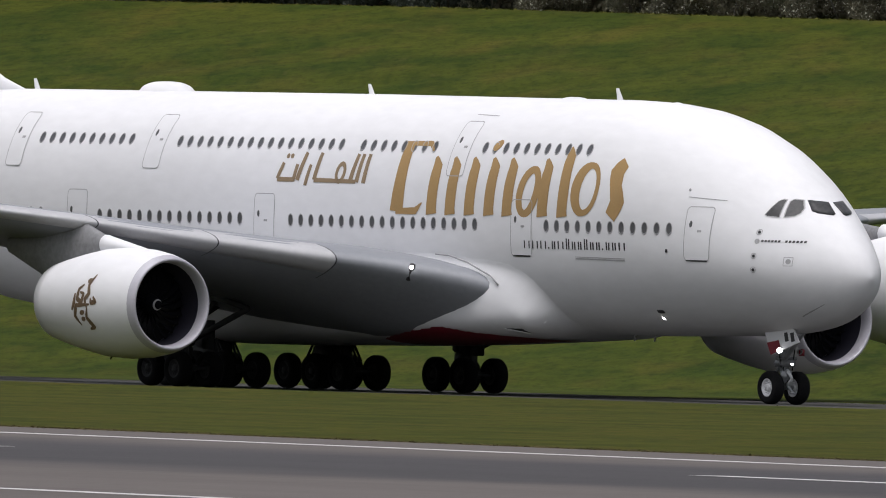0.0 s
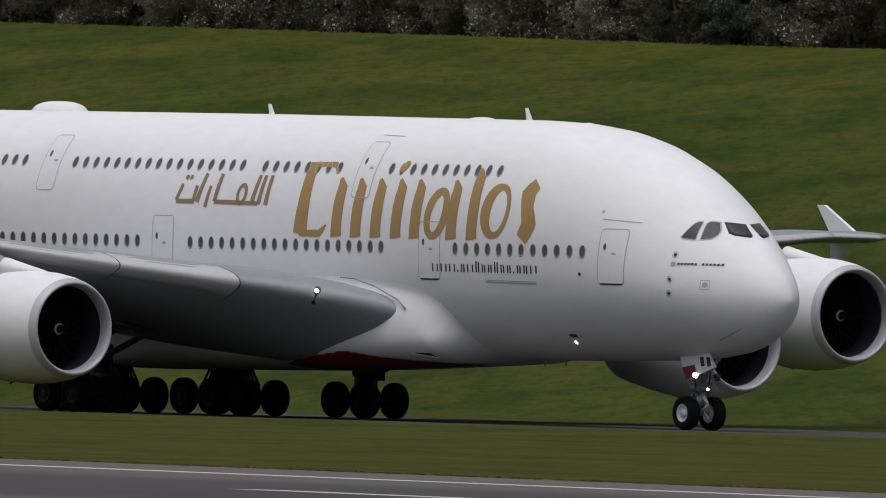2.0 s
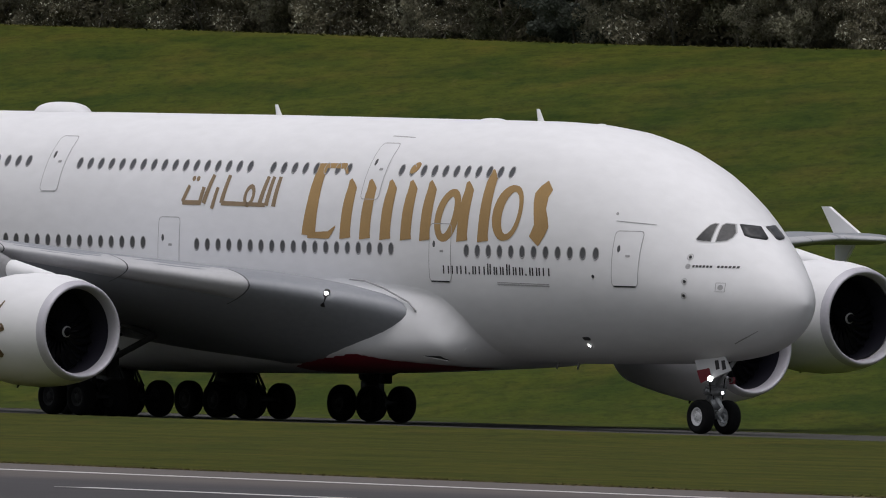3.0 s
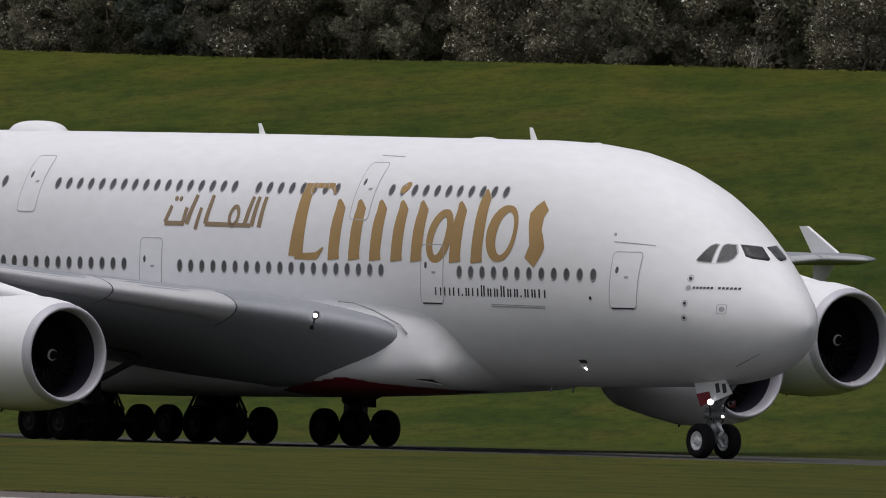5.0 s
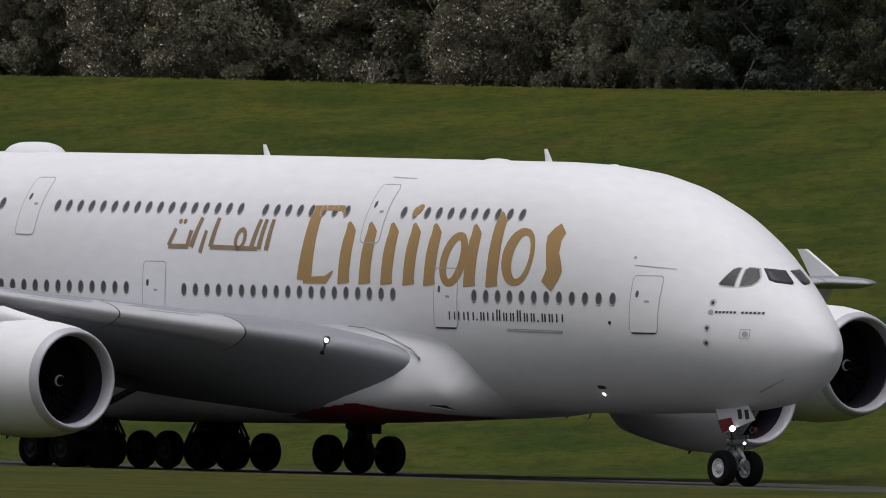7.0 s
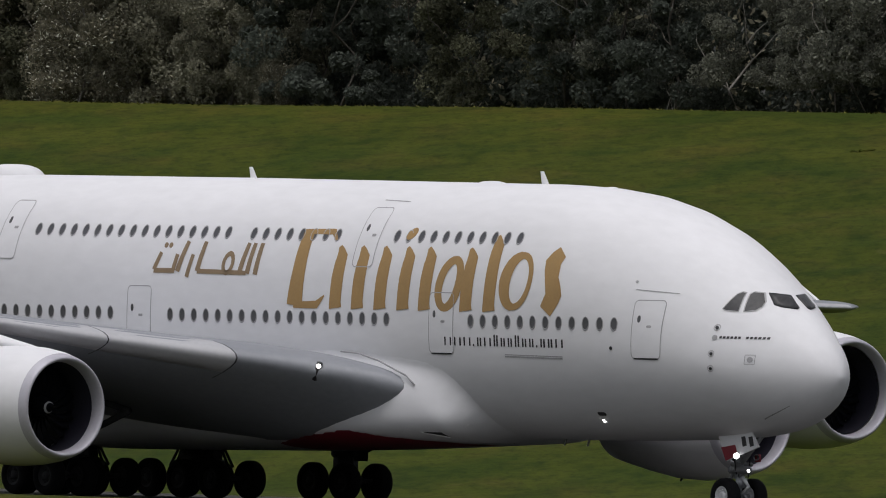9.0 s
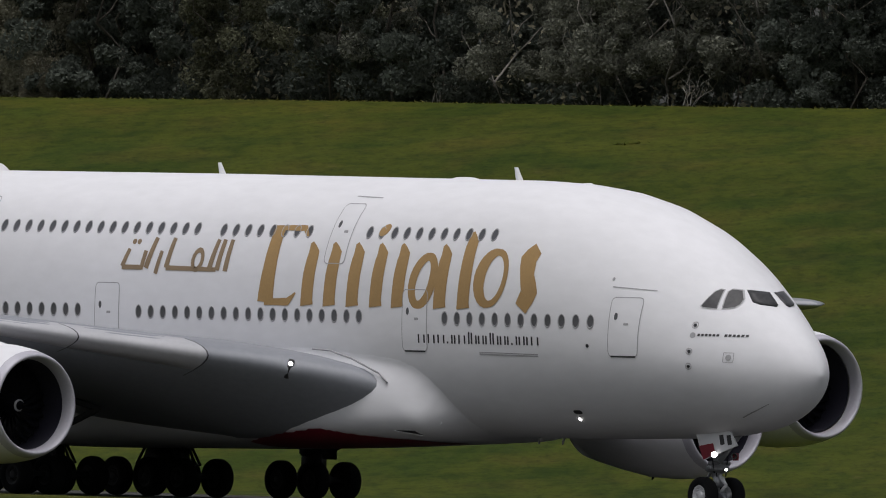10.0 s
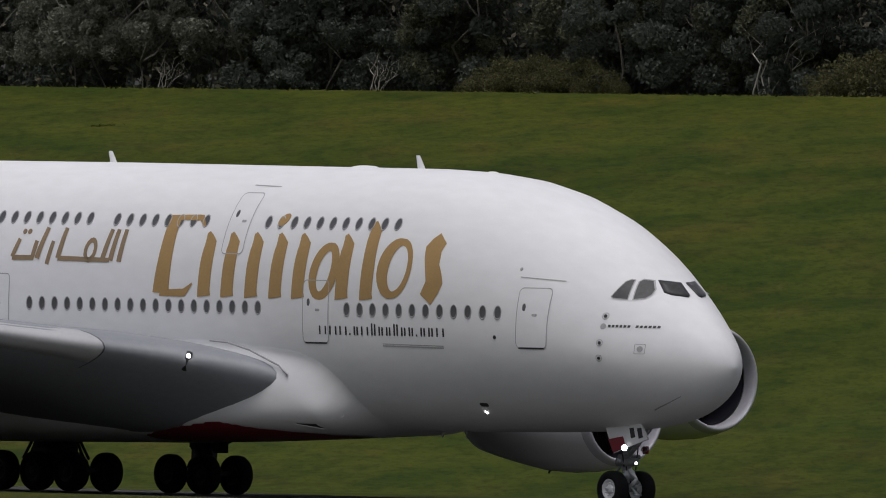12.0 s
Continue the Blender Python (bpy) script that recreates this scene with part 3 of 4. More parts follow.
# along x: half width, underside and crown of the fairing's boxy section
BELLY = [(-14.9, 3.25, 2.26, 5.0), (-16.3, 3.50, 2.10, 5.1), (-18, 3.68, 2.02, 5.2), (-20.4, 3.9, 1.92, 5.3), (-24, 4.15, 1.78, 5.3), (-28, 4.2, 1.68, 5.3), (-36, 4.2, 1.58, 5.2), (-41, 3.9, 1.75, 4.8), (-45, 3.2, 2.25, 4.0)]
# where the fairing meets the skin: x and height
EDGE = [(-15.0, 2.2), (-15.05, 2.9), (-15.15, 3.25), (-15.4, 3.7), (-15.9, 4.18), (-16.5, 4.5), (-17.2, 4.68), (-18.8, 4.85), (-22, 5.0), (-38, 4.9), (-42, 4.3), (-45, 3.0)]
AXIS = 4.3


def inside_edge(x, z):
    """Metres by which a place on the skin lies inside the fairing's edge, negative outside."""
    if x > EDGE[0][0]:
        return -1.0
    gap = 9.0
    for (xa, za), (xb, zb) in zip(EDGE, EDGE[1:]):
        dx, dz = xb - xa, zb - za
        k = max(0.0, min(1.0, ((x - xa) * dx + (z - za) * dz) / (dx * dx + dz * dz)))
        gap = min(gap, math.hypot(x - xa - k * dx, z - za - k * dz))
    top = float(np.interp(-x, [-q[0] for q in EDGE], [q[1] for q in EDGE]))
    return gap if z < top else -gap


def reach(phi, w, zb, zt, mid, p):
    """Distance from the axis to a section's outline in the direction phi."""
    c, sn = math.cos(phi), math.sin(phi)
    lo, hi = 0.0, 9.0
    for _ in range(26):
        r = (lo + hi) / 2
        y, z = r * c, AXIS + r * sn
        k = (z - mid) / ((zt - mid) if z > mid else (mid - zb))
        lo, hi = (r, hi) if (abs(y) / w) ** p + abs(k) ** p < 1 else (lo, r)
    return lo


def fairing(x, phi, out=0.0):
    """A point of the belly fairing at x in the direction phi round its axis."""
    top, bot, w, mid, p = hull(x)
    rf = reach(phi, w, bot, top, mid, p)
    d = inside_edge(x, AXIS + rf * math.sin(phi))
    if d <= 0:
        r = rf + max(-0.05, 0.2 * d)
    else:
        bw, zb, zt = (float(np.interp(-x, [-q[0] for q in BELLY], [q[i] for q in BELLY])) for i in (1, 2, 3))
        rb = max(rf + 0.03, reach(phi, bw, zb, zt, 3.4, 3.8))
        k = min(1.0, d / 1.25)
        r = rf + math.sin(k * math.pi / 2) * (rb - rf)
    r += out
    return (x, r * math.cos(phi), AXIS + r * math.sin(phi))


def make_belly():
    xs = [-14.9 - 0.12 * i for i in range(36)] + [-19.4 - 0.7 * i for i in range(8)] + [-26, -28, -32, -36, -39, -41, -43, -45]
    phis = [radians(-205 + 230 * j / 180) for j in range(181)]
    loops = [[fairing(x, a) for a in phis] for x in xs]
    f = part("belly_fairing", mesh_of("belly_fairing", *rings(loops, closed=False)), WHITE, root, "white belly fairing under the wing root")
    loops = []
    for i in range(49):
        x = -17.3 - 0.16 * i
        peak = float(np.interp(-x, [17.3, 19.2, 20.9, 22.6, 25.2], [2.10, 2.24, 2.45, 2.26, 1.9]))
        tip = -math.pi / 2
        for k in range(70):
            a = -math.pi / 2 - 0.018 * k
            if fairing(x, a)[2] > peak:
                break
            tip = a
        loops.append([fairing(x, -math.pi / 2 + (tip + math.pi / 2) * j / 24, 0.03) for j in range(25)])
    part("red_panel", mesh_of("red_panel", *rings(loops, closed=False)), RED, f, "red painted belly panel, darkened for the shade under the belly")
    low = [Vector(fairing(x, a, 0.02)) for x, a in ((-15.6, radians(-150)), (-16.6, radians(-149)), (-17.4, radians(-150)), (-16.5, radians(-144)))]
    part("air_scoop", mesh_of("air_scoop", [low[0], low[1], low[2], low[3]] + [q + Vector((0, 0.08, 0.05)) for q in low], [(0, 1, 2, 3), (4, 7, 6, 5), (0, 4, 5, 1), (1, 5, 6, 2), (2, 6, 7, 3), (3, 7, 4, 0)], False), DARKST, f, "dark recessed air inlet")
    lip = [rod(low[0], low[3], 0.02, 0.035, 8), rod(low[3], low[2], 0.035, 0.02, 8)]
    part("inlet_edge", mesh_of("inlet_edge", *join(*lip)), HUB, f)


make_belly()


def make_tail():
    fin = []
    for z, x, c, t in ((10.0, -50.6, 17.9, 0.05), (11.0, -54.1, 14.2, 0.08), (12.4, -57.2, 11.6, 0.1), (24.1, -67.0, 5.0, 0.1)):
        lp = [(px, (pz - 0) , z) for px, _, pz in foil(x, 0, 0, c, t)]
        fin.append(lp)
    part("fin", mesh_of("fin", *rings(fin)), WHITE, root, "white tail fin")
    for sgn in (-1, 1):
        loops = [foil(x, sgn * y, z, c, 0.1) for y, x, c, z in ((0.6, -59.5, 10.5, 8.3), (15.2, -70.0, 3.8, 9.9))]
        if sgn < 0:
            loops = [lp[::-1] for lp in loops]
        part("tailplane", mesh_of("tailplane", *rings(loops)), WHITE, root)


make_tail()


# ---- the landing gear ----
def wheel_meshes(r, w, rim_r):
    tyre = [(-w * 0.36, rim_r), (-w * 0.47, rim_r * 1.12), (-w * 0.5, r * 0.78), (-w * 0.44, r * 0.92), (-w * 0.28, r * 0.985), (0, r), (w * 0.28, r * 0.985), (w * 0.44, r * 0.92), (w * 0.5, r * 0.78), (w * 0.47, rim_r * 1.12), (w * 0.36, rim_r)]
    rim = [(-w * 0.40, rim_r * 1.03), (-w * 0.40, rim_r * 0.9), (-w * 0.30, rim_r * 0.78), (-w * 0.22, rim_r * 0.5), (-w * 0.36, rim_r * 0.42), (-w * 0.40, rim_r * 0.3), (-w * 0.40, 0.01)]
    rim2 = [(-a, b) for a, b in reversed(rim)]
    swap = lambda vf: ([(b, a, c) for a, b, c in vf[0]], vf[1])
    bolts = [rod((0.0 + rim_r * 0.62 * math.cos(a), -w * 0.33, rim_r * 0.62 * math.sin(a)), (rim_r * 0.62 * math.cos(a), -w * 0.2, rim_r * 0.62 * math.sin(a)), rim_r * 0.10, n=6) for a in [2 * math.pi * i / 9 for i in range(9)]]
    return mesh_of("wheel", *swap(turned(tyre, 36))), mesh_of("rim", *join(swap(turned(rim, 28)), swap(turned(rim2, 28)), *bolts))


NOSE_R, MAIN_R = 0.59, 0.645
nose_tyre, nose_rim = wheel_meshes(NOSE_R, 0.44, 0.31)
main_tyre, main_rim = wheel_meshes(MAIN_R, 0.50, 0.33)
WHEELS = []


def wheel(x, y, r, tyre, rim, rim_mat):
    w = part("wheel", tyre, RUBBER, root, "black rubber tyre rolling on the asphalt", pose(x, y, r))
    part("rim", rim, rim_mat, w)
    WHEELS.append((w, x, y, r))


GX, WX, BX = -5.05, -33.3, -36.5


def make_gear():
    for y in (-0.56, 0.56):
        wheel(GX, y, NOSE_R, nose_tyre, nose_rim, HUB)
    v = join(rod((GX, 0, 0.6), (GX, 0, 1.25), 0.11), rod((GX, 0, 1.15), (GX, 0, 3.2), 0.17, n=14), rod((GX, -0.55, 0.6), (GX, 0.55, 0.6), 0.09), rod((GX + 0.05, 0, 1.6), (GX + 1.5, 0, 2.9), 0.08),
             rod((GX - 0.2, 0, 0.75), (GX - 0.5, 0, 1.1), 0.05), rod((GX - 0.5, 0, 1.1), (GX - 0.15, 0, 1.5), 0.05), rod((GX, -0.35, 1.5), (GX, 0.35, 1.5), 0.08))
    part("nose_gear_leg", mesh_of("nose_gear_leg", *v), STEEL, root, "grey steel nose gear leg")
    quad = [(-5.3, 2.52), (-3.65, 2.71), (-3.25, 2.2), (-4.9, 1.72)]
    plate = lambda q, y0, y1: rings([[(x, y, z) for x, z in q] for y in (y0, y1)])
    d = part("gear_door", mesh_of("gear_door", *plate(quad, -0.70, -0.64), False), WHITE, root, "white nose gear door with a red corner")
    part("red_corner", mesh_of("red_corner", *plate([(-5.15, 2.16), (-4.45, 2.26), (-4.3, 1.93), (-4.9, 1.73)], -0.712, -0.699), False), RED, d, "red painted corner")
    for x in (-4.15, -3.78):
        part("code_bar", mesh_of("code_bar", *plate([(x, 2.52), (x + 0.2, 2.545), (x + 0.29, 2.24), (x + 0.09, 2.20)], -0.708, -0.699), False), BLACK, d)
    for (x, y, z), r in (((-4.28, -0.78, 1.90), 0.10), ((-4.62, 0.02, 1.42), 0.05), ((-4.62, 0.34, 1.86), 0.09)):
        hl = part("taxi_light", mesh_of("taxi_light", *turned([(-0.22, 0.02), (-0.18, r * 0.7), (-0.04, r * 1.12), (0, r * 1.12), (0, r)], 16)), STEEL, root, "nose gear taxi light", pose(x, y, z, 0, 0, -30))
        if y < 0.2:
            part("lens", mesh_of("lens", *turned([(0.0, r), (0.03, r * 0.7), (0.045, 0.005)], 16)), LAMP, hl, "lit white lens")
    part("steering_unit", mesh_of("steering_unit", *join(block(GX - 0.28, GX + 0.3, -0.3, 0.3, 1.32, 1.58, 0.05), rod((GX + 0.1, -0.42, 1.62), (GX + 0.1, 0.42, 1.62), 0.07, n=12))), PYLON, root, "grey steering unit on the gear leg")
    part("torque_link", mesh_of("torque_link", *join(rod((GX + 0.16, 0, 1.22), (GX + 0.48, 0, 0.92), 0.07, 0.05), rod((GX + 0.48, 0, 0.92), (GX + 0.12, 0, 0.62), 0.05, 0.07))), HUB, root, "pale metal torque link")
    part("warning_flag", mesh_of("warning_flag", *block(GX + 0.25, GX + 0.29, 0.42, 0.66, 1.72, 1.96, 0.01)), RED, root, "small red cover on the gear leg")
    hoses = join(rod((GX + 0.16, -0.25, 1.3), (GX + 0.2, -0.42, 2.0), 0.025, n=6), rod((GX + 0.2, 0.2, 1.2), (GX + 0.15, 0.35, 2.2), 0.025, n=6), rod((GX + 0.12, -0.1, 0.9), (GX + 0.2, -0.2, 1.5), 0.02, n=6))
    part("hose", mesh_of("hose", *hoses), DARKST, root)
    tow = join(rod((GX + 0.1, 0, 0.75), (GX + 0.55, 0, 0.42), 0.05), rod((GX + 0.55, -0.14, 0.42), (GX + 0.55, 0.14, 0.42), 0.035), block(GX + 0.02, GX + 0.2, -0.2, 0.2, 0.85, 1.2, 0.03))
    part("tow_fitting", mesh_of("tow_fitting", *tow), STEEL, root)
    for sg in (-1, 1):
        v = join(rod((WX, sg * 6.23, 0.68), (WX, sg * 6.0, 4.2), 0.22, n=14), rod((WX - 0.85, sg * 6.23, 0.68), (WX + 0.85, sg * 6.23, 0.68), 0.16), *[rod((WX + dx, sg * 6.23 - 0.67, 0.68), (WX + dx, sg * 6.23 + 0.67, 0.68), 0.09) for dx in (-0.85, 0.85)],
                 rod((WX + 0.1, sg * 6.2, 1.6), (WX + 1.6, sg * 5.6, 3.4), 0.09), rod((WX, sg * 6.2, 2.0), (WX, sg * 4.2, 3.2), 0.1))
        v = join(v, block(WX - 0.35, WX + 0.4, sg * 6.23 - 0.3, sg * 6.23 + 0.3, 0.9, 1.5, 0.08), block(WX - 0.3, WX + 0.35, sg * 6.15 - 0.34, sg * 6.15 + 0.34, 1.45, 2.2, 0.06), rod((WX - 0.5, sg * 6.2, 1.0), (WX - 0.5, sg * 6.2, 1.6), 0.05), rod((WX + 0.5, sg * 6.2, 0.9), (WX + 0.35, sg * 6.2, 1.7), 0.05), rod((WX - 0.5, sg * 6.2, 1.6), (WX, sg * 6.2, 2.1), 0.04))
        for a, b in (((-30.9, sg * 6.6, 3.3), (-28.9, sg * 6.4, 2.85)), ((WX, sg * 6.3, 1.4), (-28.9, sg * 6.4, 2.85))):
            part("gear_brace", mesh_of("gear_brace", *rod(a, b, 0.11)), DARKST, root, "dark steel gear brace")
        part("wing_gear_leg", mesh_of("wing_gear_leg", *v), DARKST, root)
        part("gear_leg_door", mesh_of("gear_leg_door", *block(WX + 0.9, WX + 1.6, sg * 5.9 - 0.04, sg * 5.9 + 0.04, 1.35, 2.4, 0.02)), DARKST, root)
        for dx in (-0.85, 0.85):
            for dy in (-0.67, 0.67):
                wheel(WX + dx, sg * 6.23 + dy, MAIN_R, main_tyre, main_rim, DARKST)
        v = join(rod((BX, sg * 2.63, 0.68), (BX, sg * 2.63, 2.6), 0.24, n=14), rod((BX - 1.7, sg * 2.63, 0.68), (BX + 1.7, sg * 2.63, 0.68), 0.16), *[rod((BX + dx, sg * 2.63 - 0.76, 0.68), (BX + dx, sg * 2.63 + 0.76, 0.68), 0.09) for dx in (-1.7, 0, 1.7)],
                 rod((BX + 0.1, sg * 2.63, 1.4), (BX + 1.3, sg * 2.63, 2.2), 0.09), rod((BX - 0.1, sg * 2.63, 1.4), (BX - 1.3, sg * 2.63, 2.2), 0.09))
        v = join(v, block(BX - 0.75, BX + 0.75, sg * 2.63 - 0.4, sg * 2.63 + 0.4, 0.9, 1.62, 0.08), block(BX - 0.45, BX + 0.55, sg * 2.63 - 0.5, sg * 2.63 + 0.5, 1.4, 2.1, 0.06), *[rod((BX + q, sg * 2.63 + r, 1.05), (BX + q * 0.6, sg * 2.63 + r, 1.7), 0.05, n=6) for q in (-1.25, -0.95, 1.05, 1.3) for r in (-0.3, 0.35)], *[rod((BX + q, sg * 2.63 - 0.45, 1.62), (BX + q * 0.7, sg * 2.63 - 0.3, 2.2), 0.06, n=6) for q in (-0.8, 0.9)])
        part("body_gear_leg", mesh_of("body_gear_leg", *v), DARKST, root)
        for dx in (-1.7, 0, 1.7):
            for dy in (-0.76, 0.76):
                wheel(BX + dx, sg * 2.63 + dy, MAIN_R, main_tyre, main_rim, DARKST)


make_gear()


# ---- markings and small fittings ----
def make_markings():
    """The gold and bronze painted emblems as plain bars and rings, and dark bars for the small print."""
    def bars(name, mat, strokes, label=""):
        for st in strokes:
            path, widths = st[0], st[1]
            part(name, mesh_of(name, *ribbon(path, widths, 0.011, len(st) > 2)), mat, root, label)

    def stem(x, lean=0.05, top=8.42, bottom=6.38, w=0.6):
        return ([(x - 0.16, top), (x + lean, top - 0.35), (x, 7.4), (x - 0.02, bottom + 0.2), (x, bottom)], [0.14, w * 0.92, w, w, w * 1.08])

    gold = [([(-23.78, 8.85), (-23.82, 7.6), (-23.9, 6.45)], [0.55, 0.66, 0.8]), ([(-24.05, 8.88), (-22.5, 8.88), (-22.22, 8.6)], [0.14, 0.2, 0.1]), ([(-23.95, 6.46), (-22.75, 6.48), (-22.36, 6.78)], [0.2, 0.26, 0.06])]
    gold += [stem(x) for x in (-21.75, -20.6, -19.42, -18.22, -17.1, -14.95)] + [stem(-13.75, 0.0, 8.85)]
    gold += [(oval(-15.9, 7.25, 0.50, 0.78, 0.2), [0.26 + 0.12 * abs(math.cos(math.pi * i / 14)) for i in range(28)], 1)]
    gold += [(oval(-12.42, 7.38, 0.62, 0.84, 0.12), [0.22 + 0.32 * max(0, -math.cos(math.pi * i / 14)) for i in range(28)], 1)]
    gold += [([(-10.55, 8.36), (-10.85, 8.0), (-10.75, 7.45), (-10.55, 6.95), (-10.9, 6.42)], [0.5, 0.75, 0.62, 0.75, 0.6])]
    bars("gold_mark", GOLD, gold, "gold painted emblem shape on the white fuselage")
    part("gold_mark", mesh_of("gold_mark", *patch(oval(-18.42, 8.86, 0.22, 0.2, 0.5, 18), 0.014)), GOLD, root, "gold painted emblem shape on the white fuselage")
    tall = [(-29.95, -30.25, 8.48, 7.48), (-29.02, -29.2, 8.48, 7.5), (-26.72, -26.95, 8.46, 7.5), (-26.4, -26.55, 8.46, 7.45), (-26.02, -26.12, 8.46, 7.42)]
    brown = [([(a, z1), (b, z0)], [0.2, 0.24]) for a, b, z1, z0 in tall]
    brown += [([(-31.25, 8.1), (-31.5, 7.52)], [0.18, 0.2]), ([(-30.38, 8.05), (-30.48, 7.52)], [0.2, 0.2]), ([(-31.5, 7.5), (-30.4, 7.5)], [0.16, 0.16]), ([(-29.55, 8.05), (-29.72, 7.3)], [0.18, 0.2]), ([(-29.2, 7.5), (-26.6, 7.47)], [0.16, 0.14]), (oval(-27.62, 7.78, 0.24, 0.32, 0.1, 16), [0.17] * 16, 1)]
    bars("bronze_mark", BROWN, brown, "bronze painted emblem stroke on the white fuselage")
    for x in (-31.1, -30.85):
        part("bronze_mark", mesh_of("bronze_mark", *patch(oval(x, 8.34, 0.1, 0.09, 0, 10), 0.012)), BROWN, root)
    x = -16.05
    for i in range(16):
        w = 0.40 if i < 3 or i in (5, 15) else 0.26
        if i in (3, 12):
            bars("print_bar", BLACK, [([(x, 5.28), (x + 0.07, 5.28)], [0.07, 0.07])])
            x += 0.2
            continue
        hgt = 0.28 + (0.1 if i in (6, 9) else 0)
        bars("print_bar", BLACK, [([(x + 0.06, 5.25 + hgt), (x + 0.06, 5.25)], [0.075, 0.075]), ([(x + w - 0.06, 5.25 + hgt * 0.96), (x + w - 0.06, 5.25)], [0.075, 0.075])], "black bar of small print")
        x += w + 0.10
    for i in range(13):
        if i != 6:
            xx = -3.44 + 0.119 * i
            bars("print_bar", BLACK, [([(xx, 5.71), (xx + 0.08, 5.71)], [0.075, 0.075])], "dark bar of small print")
    part("print_dot", mesh_of("print_dot", *patch(oval(-3.60, 5.70, 0.09, 0.09, 0, 14), 0.012)), SEAM, root)
    bars("skin_line", SEAM, [([(-12.94, 4.99), (-10.1, 4.96)], [0.03, 0.03]), ([(-20.93, 9.95), (-19.57, 9.91)], [0.03, 0.03]), ([(-7.0, 7.19), (-5.28, 7.09)], [0.025, 0.025]), ([(-2.49, 3.11), (-1.9, 3.34), (-1.4, 3.56)], [0.03, 0.03, 0.02])])
    bars("skin_line", RIM, [([(-12.94, 4.93), (-10.1, 4.90)], [0.05, 0.05])])
    for px, pz in ((-3.60, 6.02), (-3.63, 5.18), (-3.64, 4.70)):
        pr = part("probe", mesh_of("probe", *ribbon(oval(px, pz, 0.10, 0.10, 0, 16), [0.02] * 16, 0.01, True)), SEAM, root, "air data probe with a ring round it")
        part("sensor", mesh_of("sensor", *patch(oval(px, pz, 0.05, 0.05, 0, 12), 0.03)), BLACK, pr)
    pt = part("static_port", mesh_of("static_port", *ribbon(rounded(-2.50, -2.19, 4.86, 5.16, 0.02), [0.02] * len(rounded(-2.50, -2.19, 4.86, 5.16, 0.02)), 0.011, True)), SEAM, root)
    part("sensor", mesh_of("sensor", *patch(oval(-2.34, 5.01, 0.09, 0.09, 0, 14), 0.014)), SEAM, pt)
    part("drain", mesh_of("drain", *patch(oval(-7.81, 5.28, 0.06, 0.06, 0, 10), 0.02)), BLACK, root)
    part("vent", mesh_of("vent", *patch(oval(-7.06, 7.44, 0.05, 0.05, 0, 10), 0.02)), SEAM, root)
    bl = part("belly_light", mesh_of("belly_light", *patch(rounded(-9.45, -9.1, 3.10, 3.2, 0.04), 0.02)), BLACK, root, "dark housing above a lit lamp")
    part("lens", mesh_of("lens", *patch(oval(-9.47, 2.92, 0.04, 0.04, 0, 14), 0.03)), LAMP, bl, "lit white lens")


def make_roof():
    for x in (-15.35, -30.65, -51.9):
        loops = [[(x + a, y, z) for a, y in ((0.22, 0), (0, 0.05), (-0.2, 0), (0, -0.05))] for z in (10.5,)] + [[(x - 0.22 + a * 0.45, y * 0.4, 11.0) for a, y in ((0.22, 0), (0, 0.05), (-0.2, 0), (0, -0.05))]]
        part("antenna", mesh_of("antenna", *rings(loops), False), WHITE, root, "white blade antenna")
    for x0, x1, h, w in ((-44.95, -42.3, 0.33, 0.72), (-18.8, -17.5, 0.06, 0.4), (-12.2, -11.6, 0.04, 0.2)):
        loops, base = [], smoothed(TOP, (x0 + x1) / 2)
        for i in range(13):
            u = i / 12
            k = (1 - abs(2 * u - 1) ** 3.2) ** 0.5 + 0.02
            loops.append([(x0 + (x1 - x0) * u, w * k * math.cos(a), base - 0.12 + (h + 0.12) * k * math.sin(a)) for a in [math.pi * j / 14 for j in range(15)]])
        part("radome", mesh_of("radome", *rings(loops, closed=False)), WHITE, root, "white low dome on the roof")
    for x, z in ((-13.6, 2.0), (-12.4, 2.0), (-16.2, 2.02)):
        part("drain_mast", mesh_of("drain_mast", *rod((x, -0.3, 2.35), (x - 0.1, -0.3, z + 0.08), 0.05, 0.03, 8)), SEAM, root)


def make_wing_fittings():
    for y in (7.5, 10.8, 14.2):
        x, c, z, t, tw = (float(np.interp(y, [q[0] for q in WING], [q[i] for q in WING])) for i in (1, 2, 3, 4, 5))
        sec = foil(x, -y, z, c, t, tw)
        n = len(sec)
        pts = [Vector(sec[i % n]) for i in range(-4, 5)]
        mid = Vector((x - 0.5 * c, -y, z))
        verts = []
        for p in pts:
            o = (p - mid)
            o.y = 0
            o = o.normalized() * 0.015
            verts += [p + o + Vector((0.013, 0.017, 0)), p + o - Vector((0.013, 0.017, 0))]
        part("slat_seam", mesh_of("slat_seam", verts, [(2 * i, 2 * i + 1, 2 * i + 3, 2 * i + 2) for i in range(len(pts) - 1)]), BLACK, root)
    h = part("wing_light", mesh_of("wing_light", *rod((-20.10, -5.46, 4.58), (-20.40, -5.44, 4.02), 0.11, 0.09, 6)), BLACK, root, "dark housing with a lit lamp in the wing root")
    part("lens", mesh_of("lens", *rod((-20.06, -5.54, 4.47), (-20.00, -5.59, 4.47), 0.075, 0.06, 14)), LAMP, h, "lit white lens")
    part("wing_root_seal", mesh_of("wing_root_seal", *join(*[rod(a, b, 0.03, n=6) for a, b in zip(ROOT_SEAL, ROOT_SEAL[1:])])), SEAM, root)


